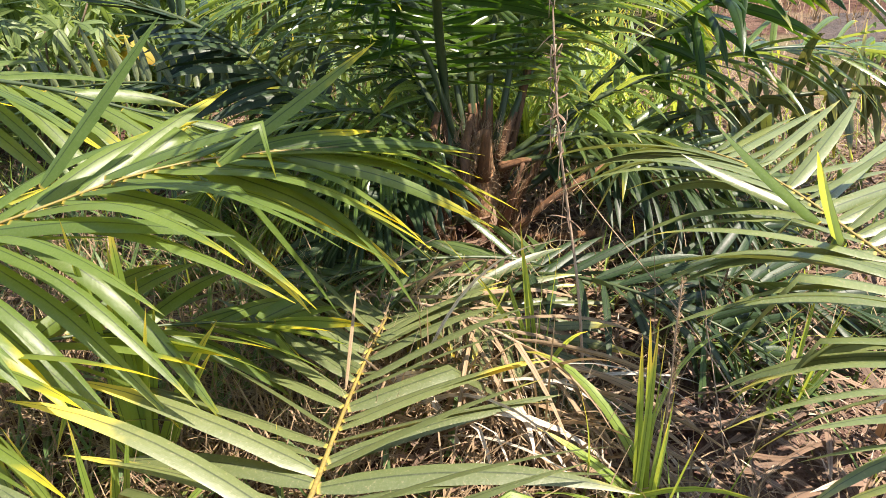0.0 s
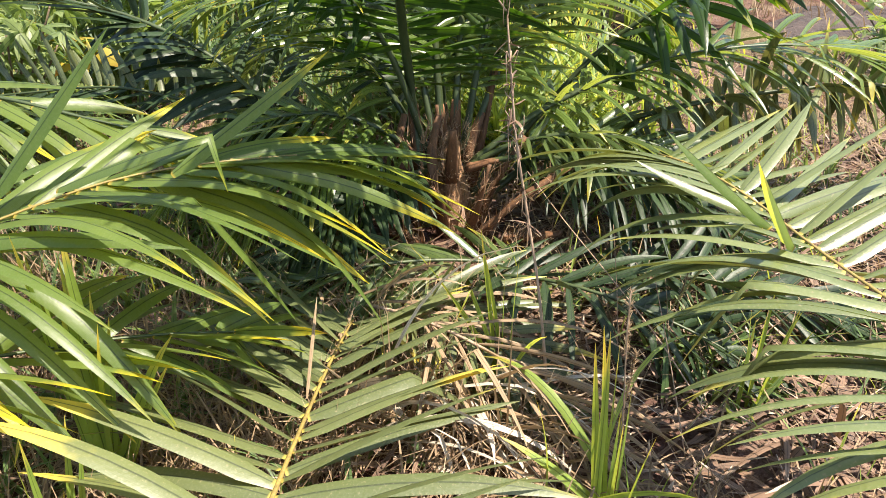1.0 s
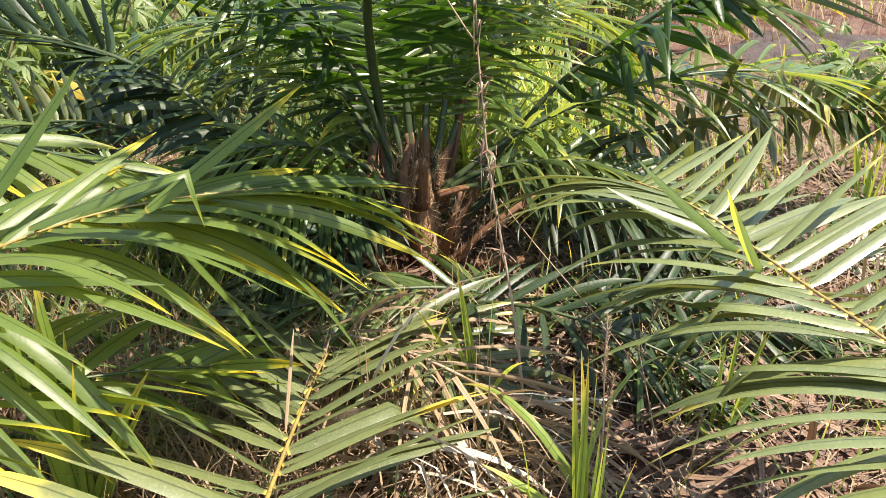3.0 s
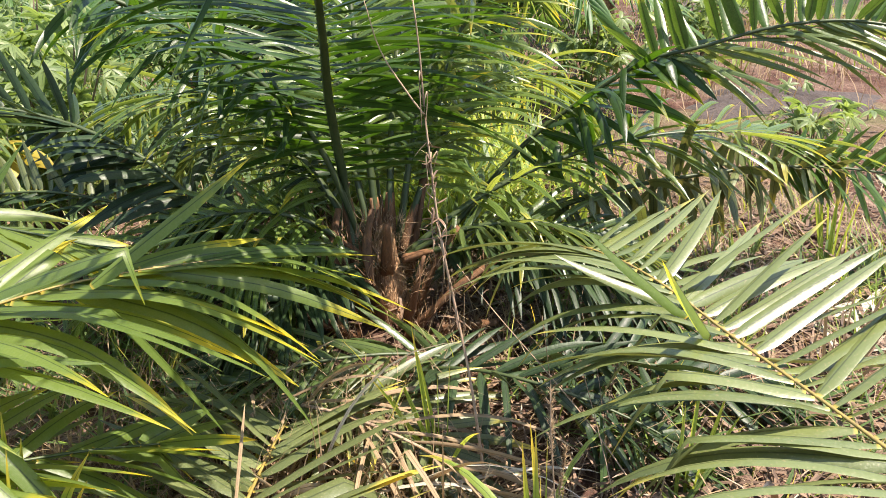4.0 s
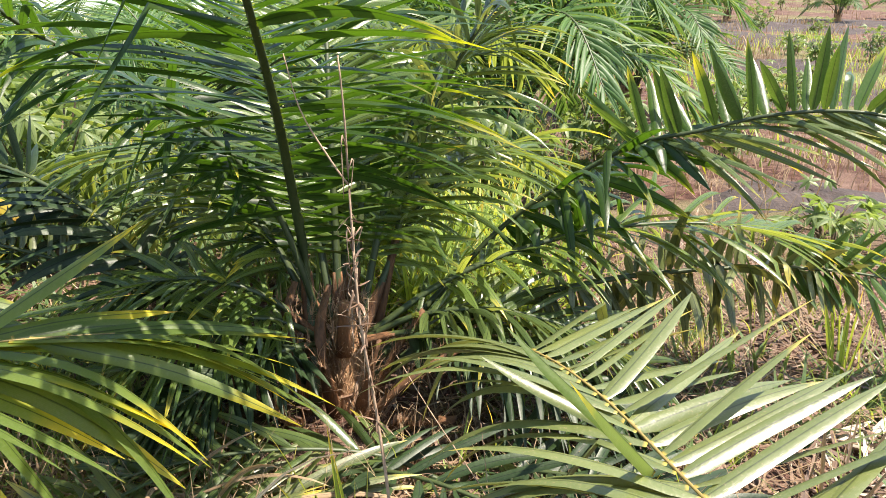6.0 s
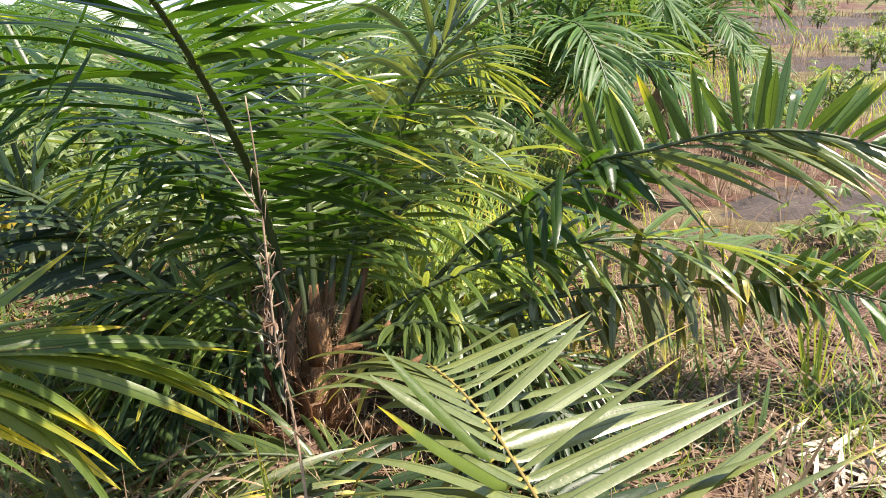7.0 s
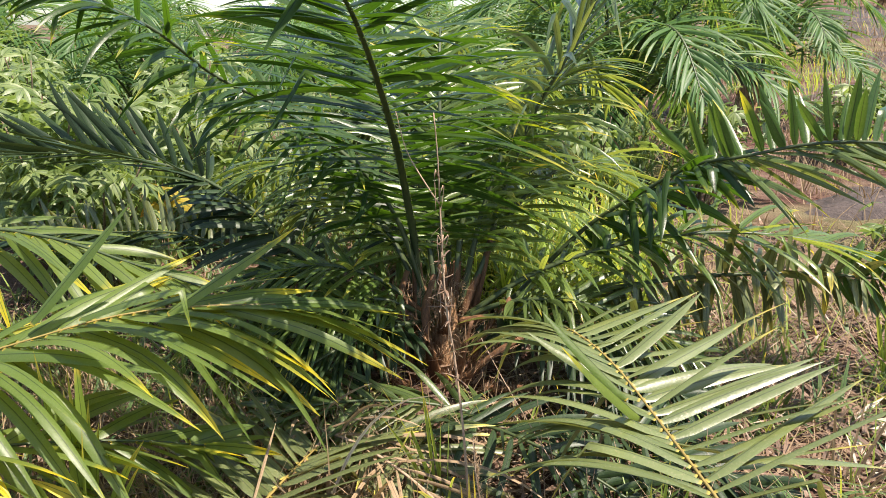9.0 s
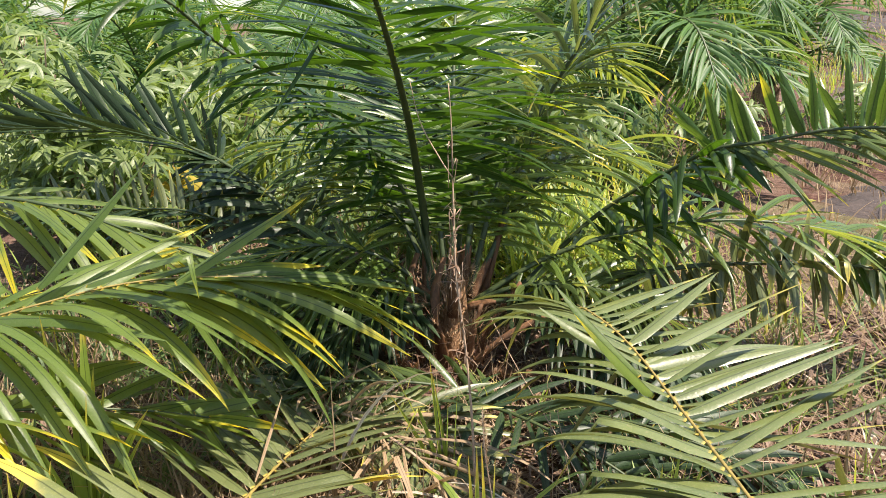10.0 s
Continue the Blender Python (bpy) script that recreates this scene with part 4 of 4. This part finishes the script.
for k in range(11):
    rs = np.random.default_rng(900 + k)
    x, y = rs.uniform(0.42, 1.45), rs.uniform(1.55, 2.5)
    lean, tall = rs.normal(0, 0.07, 2), rs.uniform(0.28, 0.62)
    dry_stalk([(x, y, 0.0), (x + lean[0] * 0.4, y + lean[1] * 0.4, tall * 0.5), (x + lean[0], y + lean[1], tall)], rs.uniform(0.0015, 0.0028), "thin dry upright stalk in the litter", k % 5 == 0)


# ---- palms farther back ----
def back_palm(at, size, seed, fronds, label):
    at = (at[0], at[1], float(ground_height(at[0], at[1])))
    rng = np.random.default_rng(seed)
    ob = thing("oil_palm", at, label, "palm tree", "palms of the plantation")
    palm_base(ob, 0.55 * size, 0.17 * size, seed, 10)
    for k in range(fronds):
        az = 360 * (k * 0.382 + rng.uniform(-0.04, 0.04)) % 360
        high = 1 - k / fronds
        rise = size * (0.75 + 1.35 * high)
        reach = size * rng.uniform(1.2, 1.6) * (0.8 + 0.25 * (1 - high))
        a = radians(az)
        frond(ob, arched((at[0] + 0.08 * math.sin(a), at[1] + 0.08 * math.cos(a), at[2] + 0.35 * size), az, rise, reach, size * rng.uniform(0.6, 0.95), rng.uniform(-0.2, 0.2)),
              per_side=50, length=0.62 * size, width=0.029 * size, start=0.24, angle=(66, 26), lift=(-6, 18), droop=1.5 / size, seed=seed * 100 + k, segments=5, apart=False, material=LEAF_FAR, radius=(0.022 * size, 0.005))


back_palm((0.70, 8.6), 1.35, 71, 18, "oil palm with a dark stubby trunk behind the first palm")
back_palm((2.9, 13.0), 1.3, 72, 16, "oil palm with drooping pale fronds at the field's edge")
back_palm((-2.4, 8.2), 1.1, 73, 15, "young oil palm behind the leafy shrubs")
back_palm((-6.2, 10.2), 1.2, 74, 14, "young oil palm behind the leafy shrubs")
back_palm((-1.0, 14.0), 1.2, 75, 14, "young oil palm deeper in the plantation row")
back_palm((-9.5, 15.0), 1.3, 76, 13, "young oil palm deeper in the plantation row")
back_palm((-5.0, 17.0), 1.3, 77, 13, "young oil palm deeper in the plantation row")
for k, (x, y, s) in enumerate([(-3.2, 22, 1.5), (-8.0, 21, 1.5), (-12.5, 20, 1.5), (-6.0, 27, 1.7), (-11.5, 28, 1.7), (-17.0, 27, 1.7), (-1.5, 29, 1.6), (-8.6, 9.4, 1.3), (-13.0, 14.0, 1.4), (-18.0, 19.5, 1.6), (-25.0, 27.0, 1.9), (-22, 33, 1.9), (-15, 36, 1.9), (-8.5, 36, 1.9), (-3, 38, 1.9)]):
    back_palm((x, y), s, 180 + k, 12, "oil palm in the rows of the plantation farther off")
for k, (x, y, s) in enumerate([(13.5, 43, 1.1), (20.5, 46, 1.2), (27, 52, 1.2), (9, 52, 1.2), (34, 60, 1.3), (17, 62, 1.3)]):
    back_palm((x, y), s, 80 + k, 11, "small oil palm standing out in the dry field")


# ---- leafy shrubs on the left ----
def shrub(at, height, seed, leaves, label):
    rng = np.random.default_rng(seed)
    ob = thing("leafy_shrub", at, label, "shrub", "leafy shrubs")
    pieces, ends = [], []
    for k in range(7):
        a = rng.uniform(0, 6.28)
        r = rng.uniform(0.1, 0.5)
        top = np.array([math.cos(a) * r, math.sin(a) * r, height * rng.uniform(0.65, 0.95)])
        pts = spline([(math.cos(a) * 0.05, math.sin(a) * 0.05, -0.03), top * (0.35, 0.35, 0.5), top], 12)
        pieces.append(tube(pts, np.linspace(0.014, 0.005, 12), 5))
        ends.append(pts)
    v, f, _ = joined(pieces)
    part("stem", mesh_of("stem", v, f, WOOD_STEM), ob)
    pieces = []
    for k in range(int(leaves * 0.7)):
        line = ends[rng.integers(0, len(ends))]
        p = line[rng.integers(3, 12)] + rng.normal(0, 0.05, 3)
        a = rng.uniform(0, 6.28)
        h = np.array([math.cos(a), math.sin(a), rng.uniform(0.0, 0.7)])
        hub = p + unit(h) * rng.uniform(0.10, 0.30)
        hub[2] = max(hub[2], 0.06)
        n = rng.integers(5, 8)
        tilt = np.array([rng.normal(0, 0.7), rng.normal(0, 0.7), 1.0])
        e1 = unit(np.cross(tilt, h))
        e2 = unit(np.cross(e1, tilt))
        size = rng.uniform(0.11, 0.20)
        for q in range(n):
            b = (q - (n - 1) / 2) * 0.78
            way = e2 * math.cos(b) + e1 * math.sin(b) - np.array([0, 0, 0.15])
            pieces.append(blade(hub, way, tilt, size * (1 - 0.25 * abs(b) / 2.4), size * 0.25, 6.0, 4, rng, fold=0.35, twist=rng.normal(0, 0.5)))
    v, f, uv = joined(pieces)
    part("crown", mesh_of("crown", v, f, SHRUB_LEAF, uv), ob, "palmate light green leaves", "stuff")


SHRUBS = [(-2.2, 4.9, 1.5, 230), (-3.0, 4.1, 1.6, 260), (-3.7, 4.8, 1.75, 260), (-2.9, 5.9, 1.8, 240), (-4.6, 6.0, 1.9, 240), (-1.6, 6.2, 1.6, 220), (-5.6, 5.0, 1.8, 220), (-4.0, 3.3, 1.3, 200), (-0.5, 6.4, 1.4, 200),
          (-6.4, 7.6, 2.0, 220), (-3.8, 7.4, 2.0, 220), (-4.9, 4.0, 1.6, 200), (-2.5, 3.9, 1.1, 150), (0.6, 6.6, 1.2, 160), (1.6, 7.2, 1.1, 150), (-7.6, 6.4, 2.0, 200), (3.4, 9.6, 0.9, 120), (4.2, 11.5, 0.8, 110), (5.6, 13.5, 0.9, 110), (7.4, 12.0, 0.7, 80), (8.8, 20.0, 1.0, 110), (6.2, 22.5, 1.1, 110), (12.0, 24.0, 1.1, 100), (3.2, 6.1, 0.35, 60), (12.3, 34.6, 1.3, 130), (19.0, 58.0, 2.4, 130), (22.5, 60.0, 2.0, 120), (17.0, 66.0, 2.6, 130), (26.0, 64.0, 2.4, 120), (30.0, 66.0, 2.2, 120), (15.5, 36.5, 0.8, 80), (10.4, 25.5, 0.7, 80)]
for k, (x, y, h, n) in enumerate(SHRUBS):
    shrub((x, y, float(ground_height(x, y))), h * (0.88 if x < 1 else 1.0), 300 + k, n, "light green leafy shrub with palmate leaves")


# ---- yellowing plants among the shrubs ----
YELLOWED = leaf_material("yellowed_broad_leaf", (0.30, 0.24, 0.03), (0.50, 0.40, 0.05), (0.42, 0.22, 0.04), 0.92, rough=0.5, glow=0.45, through_tint=(1.6, 1.3, 0.5))


def yellow_plant(at, height, leaves, seed):
    """A thin stem with a few broad drooping leaves that have turned yellow."""
    rng = np.random.default_rng(seed)
    ob = thing("yellowing_plant", at, "small plant with broad yellow wilting leaves", "plant", "yellowing plants")
    line = spline([(0, 0, -0.03), (0.03, -0.02, height * 0.5), (0.02, 0.01, height)], 10)
    v, f = tube(line, np.linspace(0.007, 0.003, 10), 5)
    part("stem", mesh_of("stem", v, f, WOOD_STEM), ob)
    for k in range(leaves):
        a = -1.6 + rng.normal(0, 0.9)
        way = np.array([math.cos(a), math.sin(a), rng.uniform(-0.3, 0.5)])
        v, f, uv = blade(line[rng.integers(6, 10)], way, (0.1, -0.5, 1.0), rng.uniform(0.16, 0.26), rng.uniform(0.08, 0.11), rng.uniform(3.0, 6.0), 7, rng, fold=0.3, twist=rng.normal(0, 0.5))
        part("leaf", mesh_of("leaf", v, f, YELLOWED, uv), ob)


for k, (x, y, h) in enumerate([(-2.2, 4.15, 0.78), (-3.0, 4.4, 0.74)]):
    yellow_plant((x, y, float(ground_height(x, y))), h, 5, 950 + k)
